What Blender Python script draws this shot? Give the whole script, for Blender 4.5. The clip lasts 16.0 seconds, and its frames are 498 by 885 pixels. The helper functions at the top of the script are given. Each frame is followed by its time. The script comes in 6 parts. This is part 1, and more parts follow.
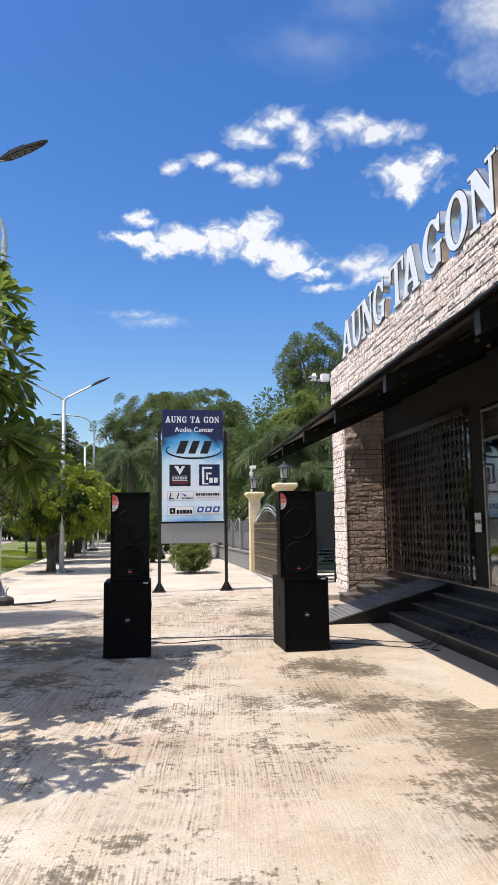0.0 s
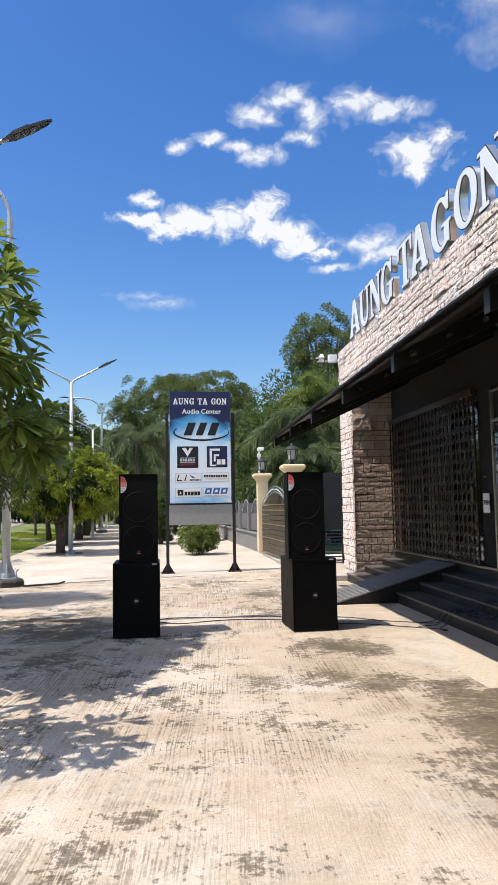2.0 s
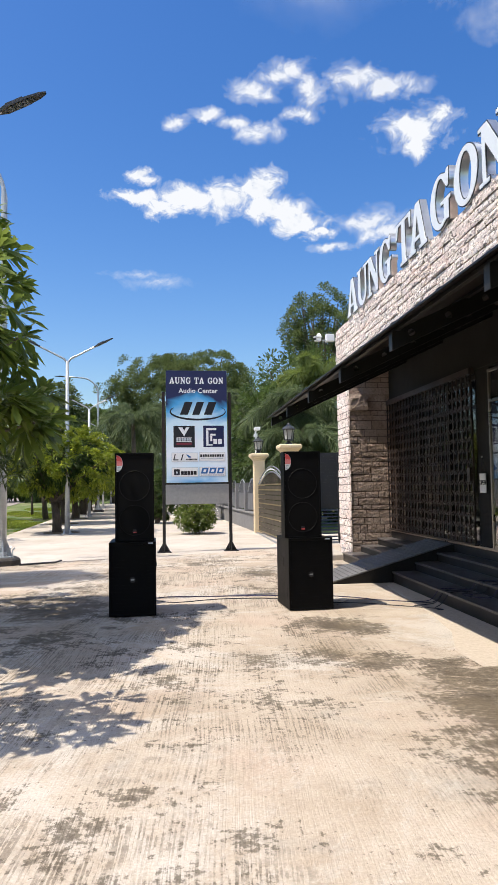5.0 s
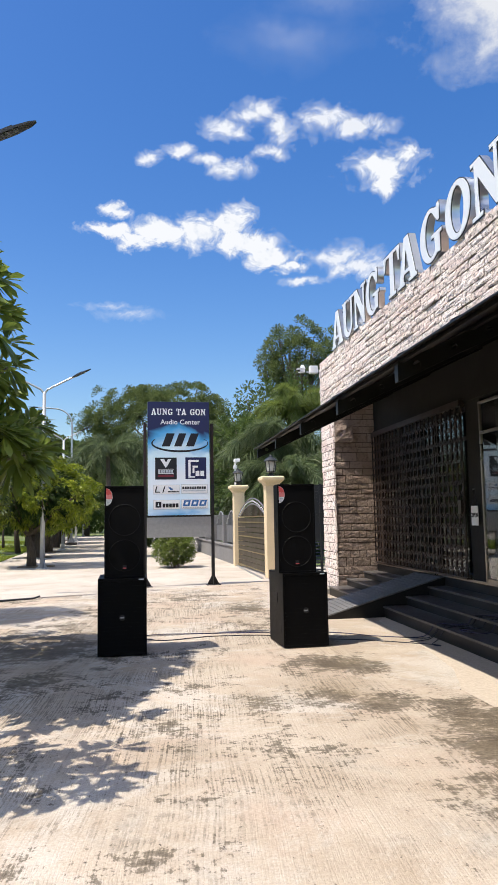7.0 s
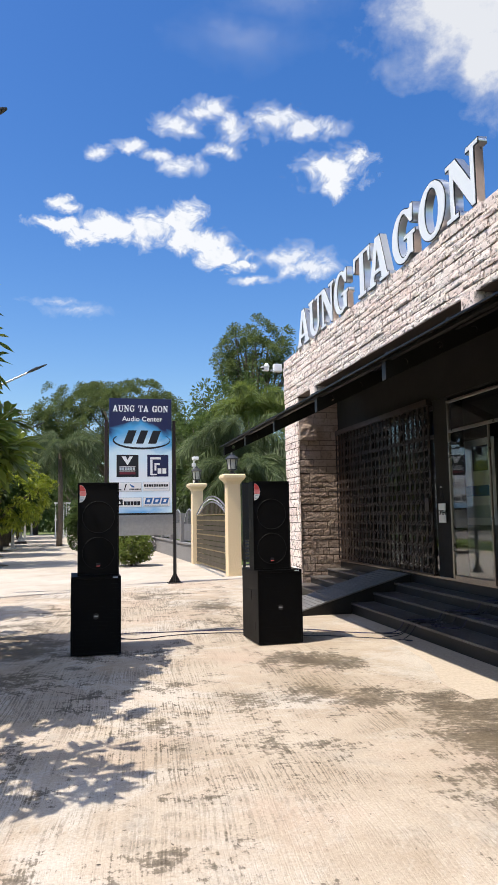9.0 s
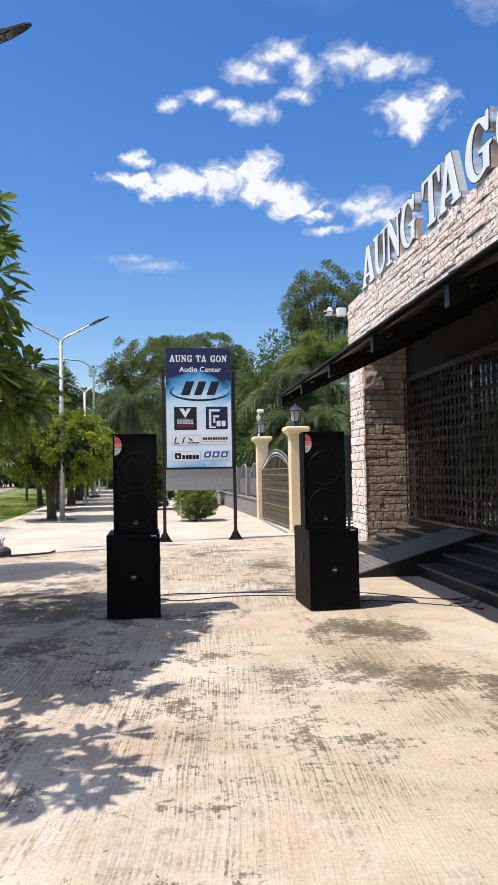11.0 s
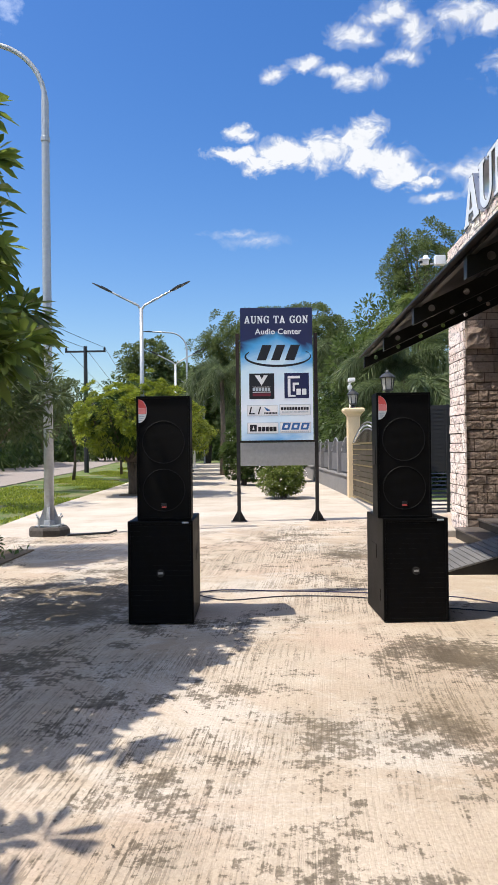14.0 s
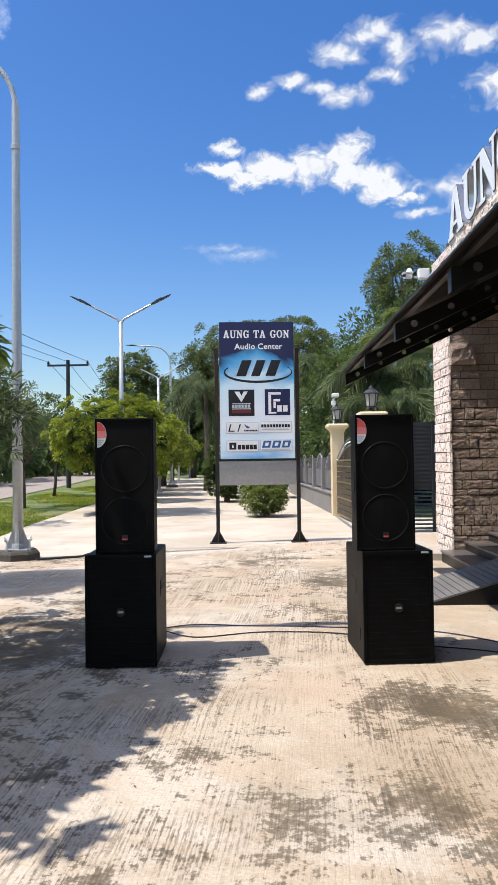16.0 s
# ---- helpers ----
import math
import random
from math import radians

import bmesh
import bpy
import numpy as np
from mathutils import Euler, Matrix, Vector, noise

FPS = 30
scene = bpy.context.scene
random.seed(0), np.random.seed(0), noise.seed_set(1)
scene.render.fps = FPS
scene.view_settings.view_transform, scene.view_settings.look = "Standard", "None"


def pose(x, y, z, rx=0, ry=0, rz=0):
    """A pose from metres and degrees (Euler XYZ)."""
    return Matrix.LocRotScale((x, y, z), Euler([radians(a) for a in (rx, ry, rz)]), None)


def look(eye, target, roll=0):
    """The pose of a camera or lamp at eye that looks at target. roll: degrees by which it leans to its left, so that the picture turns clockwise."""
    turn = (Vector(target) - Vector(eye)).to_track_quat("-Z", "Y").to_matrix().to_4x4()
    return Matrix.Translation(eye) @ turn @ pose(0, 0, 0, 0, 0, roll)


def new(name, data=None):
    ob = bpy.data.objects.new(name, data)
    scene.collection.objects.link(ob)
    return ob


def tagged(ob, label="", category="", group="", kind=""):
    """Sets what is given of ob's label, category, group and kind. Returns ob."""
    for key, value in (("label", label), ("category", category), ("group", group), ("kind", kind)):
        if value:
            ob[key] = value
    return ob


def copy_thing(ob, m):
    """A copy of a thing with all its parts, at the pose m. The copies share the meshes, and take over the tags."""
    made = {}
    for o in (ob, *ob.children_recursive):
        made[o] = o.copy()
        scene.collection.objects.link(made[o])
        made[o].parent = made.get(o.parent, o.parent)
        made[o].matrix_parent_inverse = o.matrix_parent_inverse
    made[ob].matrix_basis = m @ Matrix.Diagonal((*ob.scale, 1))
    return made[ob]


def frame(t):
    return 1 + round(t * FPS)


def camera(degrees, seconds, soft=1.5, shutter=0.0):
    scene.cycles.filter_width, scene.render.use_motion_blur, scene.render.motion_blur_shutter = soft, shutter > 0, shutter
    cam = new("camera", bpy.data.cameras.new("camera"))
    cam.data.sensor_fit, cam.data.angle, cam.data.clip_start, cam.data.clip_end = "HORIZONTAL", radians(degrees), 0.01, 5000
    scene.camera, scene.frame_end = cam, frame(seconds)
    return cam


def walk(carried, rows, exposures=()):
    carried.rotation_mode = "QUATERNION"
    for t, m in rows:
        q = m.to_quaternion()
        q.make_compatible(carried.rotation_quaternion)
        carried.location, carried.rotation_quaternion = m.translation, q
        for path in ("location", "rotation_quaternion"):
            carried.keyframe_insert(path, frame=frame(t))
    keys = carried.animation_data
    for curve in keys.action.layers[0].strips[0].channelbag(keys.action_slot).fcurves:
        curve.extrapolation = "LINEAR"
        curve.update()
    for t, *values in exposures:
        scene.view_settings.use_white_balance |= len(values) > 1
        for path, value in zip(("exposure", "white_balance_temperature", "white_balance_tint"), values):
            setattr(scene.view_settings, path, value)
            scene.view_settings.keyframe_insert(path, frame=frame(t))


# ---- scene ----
cam = camera(38.2, 16.0, 1.0)
METRES, EYE, TILT, LEAN, TURN = 4.065, 1.5, 0.0, 0.0, -6.2
PATH = [
    (0, (-0.002, 0.016, 1.514), (0.217, 1.991, 1.74), -0.8),
    (0.5, (0.002, 0.028, 1.516), (0.213, 2.006, 1.725), -0.7),
    (1, (0.006, 0.025, 1.513), (0.209, 2.005, 1.709), -0.9),
    (1.5, (0.004, 0.019, 1.521), (0.204, 2.0, 1.706), -1.0),
    (2, (-0.002, 0.025, 1.509), (0.196, 2.007, 1.685), -1.0),
    (2.5, (0.001, 0.033, 1.512), (0.198, 2.016, 1.675), -0.9),
    (3, (-0.008, 0.039, 1.511), (0.189, 2.024, 1.661), -0.8),
    (5.5, (0.004, 0.066, 1.501), (0.217, 2.051, 1.62), -1.0),
    (6, (-0.044, 0.061, 1.511), (0.174, 2.044, 1.648), -1.4),
    (6.5, (-0.129, 0.156, 1.499), (0.103, 2.135, 1.67), -1.3),
    (7, (-0.23, 0.257, 1.531), (0.055, 2.226, 1.737), -1.0),
    (7.5, (-0.398, 0.278, 1.531), (-0.03, 2.232, 1.747), -1.0),
    (8, (-0.582, 0.261, 1.513), (-0.144, 2.201, 1.726), -1.2),
    (8.2, (-0.619, 0.258, 1.509), (-0.163, 2.194, 1.72), -1.3),
    (10.5, (-0.201, 0.846, 1.535), (0.067, 2.824, 1.659), -0.7),
    (11, (-0.098, 1.086, 1.506), (0.119, 3.073, 1.584), -1.0),
    (11.5, (0.079, 1.382, 1.501), (0.26, 3.374, 1.537), -0.7),
    (12, (0.153, 1.676, 1.487), (0.302, 3.67, 1.489), -0.9),
    (12.5, (0.257, 1.937, 1.468), (0.347, 3.935, 1.462), -1.3),
    (13, (0.415, 2.204, 1.476), (0.405, 4.204, 1.473), -0.4),
    (13.5, (0.43, 2.432, 1.479), (0.386, 4.431, 1.479), -0.4),
    (14, (0.465, 2.657, 1.471), (0.395, 4.656, 1.484), -0.7),
    (14.5, (0.563, 2.843, 1.489), (0.472, 4.841, 1.515), -0.7),
    (15, (0.581, 3.028, 1.484), (0.498, 5.026, 1.513), -0.5),
    (15.5, (0.553, 3.139, 1.533), (0.5, 5.137, 1.573), -0.7),
    (16, (0.593, 3.131, 1.574), (0.56, 5.13, 1.623), -0.8),
]
walk(cam, [(t, look(eye, target, roll)) for t, eye, target, roll in PATH])

# ---- light ----
TO_SUN = Vector((-0.88, -0.27, 1.9)).normalized()
world = bpy.data.worlds.new("sky")
scene.world = world
world.use_nodes = True
wn = world.node_tree.nodes
sky = wn.new("ShaderNodeTexSky")
sky.sky_type = "NISHITA"
sky.sun_disc = False
sky.sun_elevation = math.asin(TO_SUN.z)
sky.sun_rotation = math.atan2(TO_SUN.x, TO_SUN.y)
sky.air_density, sky.dust_density, sky.ozone_density = 1.15, 1.1, 3.0
wn["Background"].inputs["Strength"].default_value = 0.125
deep = wn.new("ShaderNodeHueSaturation")
deep.inputs["Saturation"].default_value = 1.36
deep.inputs["Hue"].default_value = 0.511
world.node_tree.links.new(sky.outputs[0], deep.inputs["Color"])
world.node_tree.links.new(deep.outputs[0], wn["Background"].inputs["Color"])
sun_data = bpy.data.lights.new("sun", "SUN")
sun_data.energy, sun_data.angle, sun_data.color = 4.6, radians(0.53), (1.0, 0.93, 0.83)
sun = new("sun", sun_data)
sun.matrix_world = look(TO_SUN * 60, (0, 0, 0))
scene.view_settings.exposure = 0.45


# ---- materials ----
class Nodes:
    """Short hand for a node tree of one material."""

    def __init__(self, name):
        self.mat = bpy.data.materials.new(name)
        self.mat.use_nodes = True
        self.tree = self.mat.node_tree
        self.bsdf = self.tree.nodes["Principled BSDF"]

    def add(self, kind, **inputs):
        node = self.tree.nodes.new("ShaderNode" + kind)
        for key, value in inputs.items():
            socket = node.inputs[key.replace("_", " ")]
            if isinstance(value, bpy.types.NodeSocket):
                self.tree.links.new(value, socket)
            else:
                socket.default_value = value
        return node

    def put(self, socket, value):
        target = self.bsdf.inputs[socket]
        if isinstance(value, bpy.types.NodeSocket):
            self.tree.links.new(value, target)
        else:
            target.default_value = value

    def mapped(self, scale=(1, 1, 1), turn=0.0, world_space=True):
        if world_space:
            src = self.add("NewGeometry").outputs["Position"]
        else:
            src = self.add("TexCoord").outputs["Object"]
        return self.add("Mapping", Vector=src, Scale=scale, Rotation=(0, 0, turn)).outputs[0]

    def noise(self, vec, scale, detail=4.0, rough=0.6, warp=0.0):
        return self.add("TexNoise", Vector=vec, Scale=scale, Detail=detail, Roughness=rough, Distortion=warp).outputs["Fac"]

    def ramp(self, fac, *stops):
        node = self.add("ValToRGB", Fac=fac)
        el = node.color_ramp.elements
        while len(el) < len(stops):
            el.new(0.5)
        for e, (pos, col) in zip(el, stops):
            e.position = pos
            e.color = (*col, 1) if isinstance(col, tuple) else (col, col, col, 1)
        return node.outputs["Color"]

    def mix(self, fac, a, b, kind="MIX"):
        node = self.tree.nodes.new("ShaderNodeMixRGB")
        node.blend_type = kind
        for i, v in enumerate((fac, a, b)):
            if isinstance(v, bpy.types.NodeSocket):
                self.tree.links.new(v, node.inputs[i])
            elif i == 0:
                node.inputs[0].default_value = v
            else:
                node.inputs[i].default_value = (*v, 1)
        return node.outputs[0]

    def math(self, op, a, b=0.0):
        node = self.tree.nodes.new("ShaderNodeMath")
        node.operation = op
        for i, v in enumerate((a, b)):
            if isinstance(v, bpy.types.NodeSocket):
                self.tree.links.new(v, node.inputs[i])
            else:
                node.inputs[i].default_value = v
        return node.outputs[0]

    def bump(self, height, strength=0.3, distance=0.01):
        self.put("Normal", self.add("Bump", Height=height, Strength=strength, Distance=distance).outputs[0])


def shade(c, k):
    return tuple(min(1.0, v * k) for v in c)


def plain(name, colour, rough=0.5, metal=0.0, grain=40.0, vary=0.2, bump=0.1, stain=2.0, coat=0.0, depth=0.004, gloss=0.35):
    """A material of one colour with grain and stains at two scales."""
    n = Nodes(name)
    vec = n.mapped(world_space=False)
    fine = n.noise(vec, grain, 5, 0.65)
    broad = n.noise(vec, stain, 3, 0.6)
    col = n.mix(n.ramp(fine, (0.3, 0.0), (0.7, 1.0)), shade(colour, 1 - vary), shade(colour, 1 + vary * 0.6))
    col = n.mix(n.ramp(broad, (0.35, 0.0), (0.75, vary * 1.2)), col, shade(colour, 1 - vary * 1.6))
    n.put("Base Color", col)
    n.put("Metallic", metal)
    n.put("Roughness", n.math("ADD", n.math("MULTIPLY", broad, 0.2), rough - 0.1))
    n.put("Specular IOR Level", gloss)
    if coat:
        n.put("Coat Weight", coat)
    if bump:
        n.bump(fine, bump, depth)
    return n.mat


# centres, half-lengths and turns of the mildew blots on the forecourt; the last also deepens the tree's shade
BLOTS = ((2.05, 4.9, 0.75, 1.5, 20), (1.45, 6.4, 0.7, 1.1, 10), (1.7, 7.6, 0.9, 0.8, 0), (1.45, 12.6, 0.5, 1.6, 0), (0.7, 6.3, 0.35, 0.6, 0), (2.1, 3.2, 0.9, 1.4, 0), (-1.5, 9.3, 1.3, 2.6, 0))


def concrete_material():
    """Sun-bleached concrete, raked with a broom, with mildew that clings to the grooves."""
    n = Nodes("broomed_concrete")
    vec = n.mapped()
    at = n.add("SeparateXYZ", Vector=vec)
    nz = n.add("TexNoise", Vector=vec, Scale=0.5, Detail=2.0)
    wob = n.add("VectorMath")
    wob.operation = "MULTIPLY_ADD"
    n.tree.links.new(nz.outputs["Color"], wob.inputs[0])
    wob.inputs[1].default_value = (0.14, 0.14, 0.0)
    n.tree.links.new(vec, wob.inputs[2])
    fine = n.noise(vec, 55, 6, 0.75)
    crumb = n.noise(vec, 9, 12, 0.80)

    def strokes(turn, pitch):
        """Long thin broom lines, broken along their length."""
        rot = n.add("Mapping", Vector=wob.outputs[0], Rotation=(0, 0, radians(turn))).outputs[0]
        line = n.noise(n.add("Mapping", Vector=rot, Scale=(1.35 / pitch, 1.1, 1)).outputs[0], 1.0, 2, 0.5)
        gap = n.noise(n.add("Mapping", Vector=rot, Scale=(0.8 / pitch, 14.0, 1)).outputs[0], 1.0, 4, 0.7)
        return n.math("ADD", n.math("MULTIPLY", line, 0.55), n.math("MULTIPLY", gap, 0.45))

    # two lays of strokes, along the forecourt and across it, in ragged fields
    field = n.math("ADD", n.math("MULTIPLY", at.outputs["X"], 0.30), n.math("MULTIPLY", n.noise(vec, 0.42, 5, 0.6), 1.5))
    lay = n.ramp(n.math("SUBTRACT", field, 0.75), (0.50, 0.0), (0.56, 1.0))
    stroke = n.mix(lay, strokes(4, 0.017), strokes(-70, 0.016))
    groove = n.ramp(stroke, (0.495, 0.0), (0.53, 1.0))
    worn = n.ramp(n.noise(vec, 0.62, 9, 0.72, 0.3), (0.475, 0.0), (0.56, 1.0))
    # a smoother, cleaner strip toward the foot of the steps
    swept = n.math("MULTIPLY", n.ramp(n.math("MULTIPLY", n.math("ADD", at.outputs["X"], n.noise(vec, 1.0, 6, 0.65)), 0.25), (0.66, 0.0), (0.76, 1.0)), n.ramp(n.math("MULTIPLY", at.outputs["Y"], 0.1), (0.54, 0.0), (0.62, 1.0)))
    worn = n.math("MULTIPLY", worn, n.math("SUBTRACT", 1.0, n.math("MULTIPLY", swept, 0.75)))
    worn = n.math("MULTIPLY", worn, n.ramp(crumb, (0.38, 0.25), (0.50, 1.0)))
    base = n.mix(n.ramp(n.noise(vec, 1.1, 8, 0.7, 0.4), (0.36, 0.0), (0.64, 1.0)), (0.445, 0.358, 0.268), (0.56, 0.478, 0.385))
    base = n.mix(n.ramp(n.noise(vec, 0.7, 5, 0.6), (0.50, 0.0), (0.66, 0.6)), base, (0.53, 0.40, 0.31))
    base = n.mix(n.ramp(n.noise(vec, 0.45, 9, 0.74, 0.5), (0.50, 0.0), (0.58, 0.75)), base, (0.60, 0.545, 0.475))
    base = n.mix(n.ramp(n.noise(vec, 0.9, 8, 0.72, 0.2), (0.53, 0.0), (0.64, 0.55)), base, (0.36, 0.325, 0.275))
    col = n.mix(n.math("MULTIPLY", n.math("MULTIPLY", groove, worn), 0.68), base, (0.19, 0.155, 0.115))

    # old stains: wide blots of mildew, broken up at every scale; one also paints tree shade
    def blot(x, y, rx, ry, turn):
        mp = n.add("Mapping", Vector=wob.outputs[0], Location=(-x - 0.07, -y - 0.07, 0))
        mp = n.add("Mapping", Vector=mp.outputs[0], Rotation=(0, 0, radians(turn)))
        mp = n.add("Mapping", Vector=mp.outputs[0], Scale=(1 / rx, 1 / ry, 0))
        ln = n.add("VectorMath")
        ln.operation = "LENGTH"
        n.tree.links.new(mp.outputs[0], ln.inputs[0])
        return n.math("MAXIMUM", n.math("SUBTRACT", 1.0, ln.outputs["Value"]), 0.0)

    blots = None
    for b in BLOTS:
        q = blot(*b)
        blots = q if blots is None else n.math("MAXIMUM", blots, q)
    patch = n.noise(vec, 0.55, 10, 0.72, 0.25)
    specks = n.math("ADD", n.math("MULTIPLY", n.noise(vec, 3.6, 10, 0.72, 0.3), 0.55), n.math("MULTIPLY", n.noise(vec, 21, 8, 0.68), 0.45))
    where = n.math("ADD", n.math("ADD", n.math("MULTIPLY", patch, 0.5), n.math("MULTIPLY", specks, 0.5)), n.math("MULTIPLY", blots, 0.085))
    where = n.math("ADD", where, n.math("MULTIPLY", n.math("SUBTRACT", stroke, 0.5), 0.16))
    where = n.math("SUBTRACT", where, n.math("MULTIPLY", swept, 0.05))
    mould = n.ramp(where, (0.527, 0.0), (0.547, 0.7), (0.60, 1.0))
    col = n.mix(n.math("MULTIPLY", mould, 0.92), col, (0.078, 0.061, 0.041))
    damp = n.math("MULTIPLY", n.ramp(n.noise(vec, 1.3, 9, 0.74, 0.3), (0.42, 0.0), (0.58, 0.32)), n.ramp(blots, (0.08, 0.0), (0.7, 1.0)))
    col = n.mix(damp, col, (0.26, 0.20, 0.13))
    pits = n.ramp(n.noise(vec, 24, 5, 0.6), (0.28, 0.8), (0.33, 0.0))
    col = n.mix(pits, col, (0.15, 0.125, 0.095))
    col = n.mix(0.6, col, n.ramp(fine, (0.28, 0.45), (0.62, 1.0)), "MULTIPLY")
    n.put("Base Color", col)
    n.put("Roughness", 0.92)
    n.put("Specular IOR Level", 0.2)
    n.bump(n.math("ADD", n.math("MULTIPLY", groove, -0.5), fine), 0.55, 0.006)
    return n.mat


def walkway_material():
    """Smoother, paler concrete of the public walkway."""
    n = Nodes("pale_walkway_concrete")
    vec = n.mapped()
    base = n.mix(n.ramp(n.noise(vec, 0.5, 6, 0.65), (0.38, 0.0), (0.62, 1.0)), (0.44, 0.38, 0.31), (0.56, 0.50, 0.43))
    dirt = n.ramp(n.noise(vec, 1.4, 8, 0.7), (0.54, 0.0), (0.68, 0.5))
    base = n.mix(dirt, base, (0.33, 0.27, 0.21))
    fine = n.noise(vec, 35, 5, 0.7)
    n.put("Base Color", n.mix(0.4, base, n.ramp(fine, (0.3, 0.6), (0.7, 1.0)), "MULTIPLY"))
    n.put("Roughness", 0.92)
    n.put("Specular IOR Level", 0.2)
    n.bump(fine, 0.4, 0.005)
    return n.mat


def stone_material(name, a, b, rough_scale=9.0, pitted=0.9):
    """Split-faced stone; every stone has a tone of its own."""
    n = Nodes(name)
    vec = n.mapped()
    rnd = n.add("ObjectInfo").outputs["Random"]
    lump = n.noise(vec, rough_scale, 8, 0.7, 0.3)
    grain = n.noise(vec, 70, 4, 0.7)
    pits = n.noise(vec, 15, 8, 0.74)
    col = n.mix(rnd, a, b)
    col = n.mix(n.ramp(n.noise(vec, 3.0, 4, 0.6), (0.4, 0.0), (0.7, 0.55)), col, shade(b, 1.15))
    col = n.mix(n.ramp(pits, (0.425, pitted), (0.465, 0.0)), col, shade(a, 0.25))
    col = n.mix(0.3, col, n.ramp(grain, (0.3, 0.7), (0.6, 1.0)), "MULTIPLY")
    n.put("Base Color", col)
    n.put("Roughness", 0.92)
    n.put("Specular IOR Level", 0.2)
    n.bump(n.math("ADD", n.math("MULTIPLY", lump, 0.8), n.math("MULTIPLY", pits, 2.4)), 1.0, 0.018)
    return n.mat


def leaf_material(name, dark, light, rough=0.45, through_light=0.35):
    n = Nodes(name)
    isl = n.add("NewGeometry").outputs["Random Per Island"]
    vec = n.mapped(world_space=False)
    col = n.mix(isl, dark, light)
    col = n.mix(n.ramp(n.noise(vec, 1.3, 3, 0.5), (0.35, 0.0), (0.7, 0.6)), col, shade(dark, 0.8))
    n.put("Base Color", col)
    n.put("Roughness", rough)
    n.put("Specular IOR Level", 0.3)
    trans = n.add("BsdfTranslucent", Color=n.mix(0.5, col, shade(light, 1.6)))
    mixer = n.add("MixShader", Fac=through_light)
    n.tree.links.new(n.bsdf.outputs[0], mixer.inputs[1])
    n.tree.links.new(trans.outputs[0], mixer.inputs[2])
    n.tree.links.new(mixer.outputs[0], n.tree.nodes["Material Output"].inputs["Surface"])
    return n.mat


def bark_material(name, colour):
    n = Nodes(name)
    vec = n.mapped((1, 1, 0.25), world_space=False)
    f = n.noise(vec, 22, 6, 0.7)
    n.put("Base Color", n.mix(n.ramp(f, (0.3, 0.0), (0.7, 1.0)), shade(colour, 0.5), shade(colour, 1.25)))
    n.put("Roughness", 0.9)
    n.bump(f, 0.8, 0.02)
    return n.mat


def grass_material():
    n = Nodes("grass_ground")
    vec = n.mapped()
    f = n.noise(vec, 30, 6, 0.75)
    p = n.noise(vec, 0.5, 5, 0.65)
    col = n.mix(n.ramp(f, (0.3, 0.0), (0.7, 1.0)), (0.045, 0.085, 0.018), (0.16, 0.23, 0.05))
    col = n.mix(n.ramp(p, (0.50, 0.0), (0.64, 0.8)), col, (0.30, 0.235, 0.15))
    n.put("Base Color", col)
    n.put("Roughness", 0.95)
    n.bump(f, 1.0, 0.05)
    return n.mat


def grille_material(name, colour, pitch):
    """Black perforated steel over foam: round holes in rows."""
    n = Nodes(name)
    vec = n.mapped((pitch, pitch, pitch), world_space=False)
    cells = n.add("TexVoronoi", Vector=vec, Scale=1.0, Randomness=0.0).outputs["Distance"]
    hole = n.ramp(cells, (0.30, 0.0), (0.40, 1.0))
    n.put("Base Color", n.mix(hole, shade(colour, 0.25), colour))
    n.put("Roughness", 0.6)
    n.put("Specular IOR Level", 0.1)
    n.bump(hole, 0.5, 0.002)
    return n.mat


def glass_material():
    n = Nodes("window_glass")
    n.put("Base Color", (0.82, 0.9, 0.88, 1))
    n.put("Roughness", 0.02)
    n.put("Transmission Weight", 1.0)
    n.put("IOR", 1.6)
    return n.mat


def sky_print_material():
    """Printed sheet: deep blue head, a pale sky below it with blue swirls."""
    n = Nodes("printed_sky_panel")
    vec = n.mapped(world_space=False)
    sep = n.add("SeparateXYZ", Vector=vec)
    up = n.math("DIVIDE", sep.outputs["Z"], 2.62)
    cloud = n.noise(n.add("Mapping", Vector=vec, Scale=(1, 1, 2.2), Rotation=(0, 0.5, 0)).outputs[0], 1.1, 4, 0.5, 0.8)
    side = n.math("ABSOLUTE", n.math("MULTIPLY", sep.outputs["X"], 0.6))
    mixv = n.math("ADD", n.math("ADD", up, n.math("MULTIPLY", cloud, 0.35)), n.math("MULTIPLY", side, 0.25))
    col = n.ramp(mixv, (0.16, (0.10, 0.36, 0.70)), (0.30, (0.62, 0.78, 0.90)), (0.5, (0.80, 0.84, 0.90)), (0.78, (0.62, 0.80, 0.90)),
                 (0.93, (0.06, 0.34, 0.66)), (1.04, (0.006, 0.009, 0.065)))
    n.put("Base Color", col)
    n.put("Roughness", 0.4)
    return n.mat


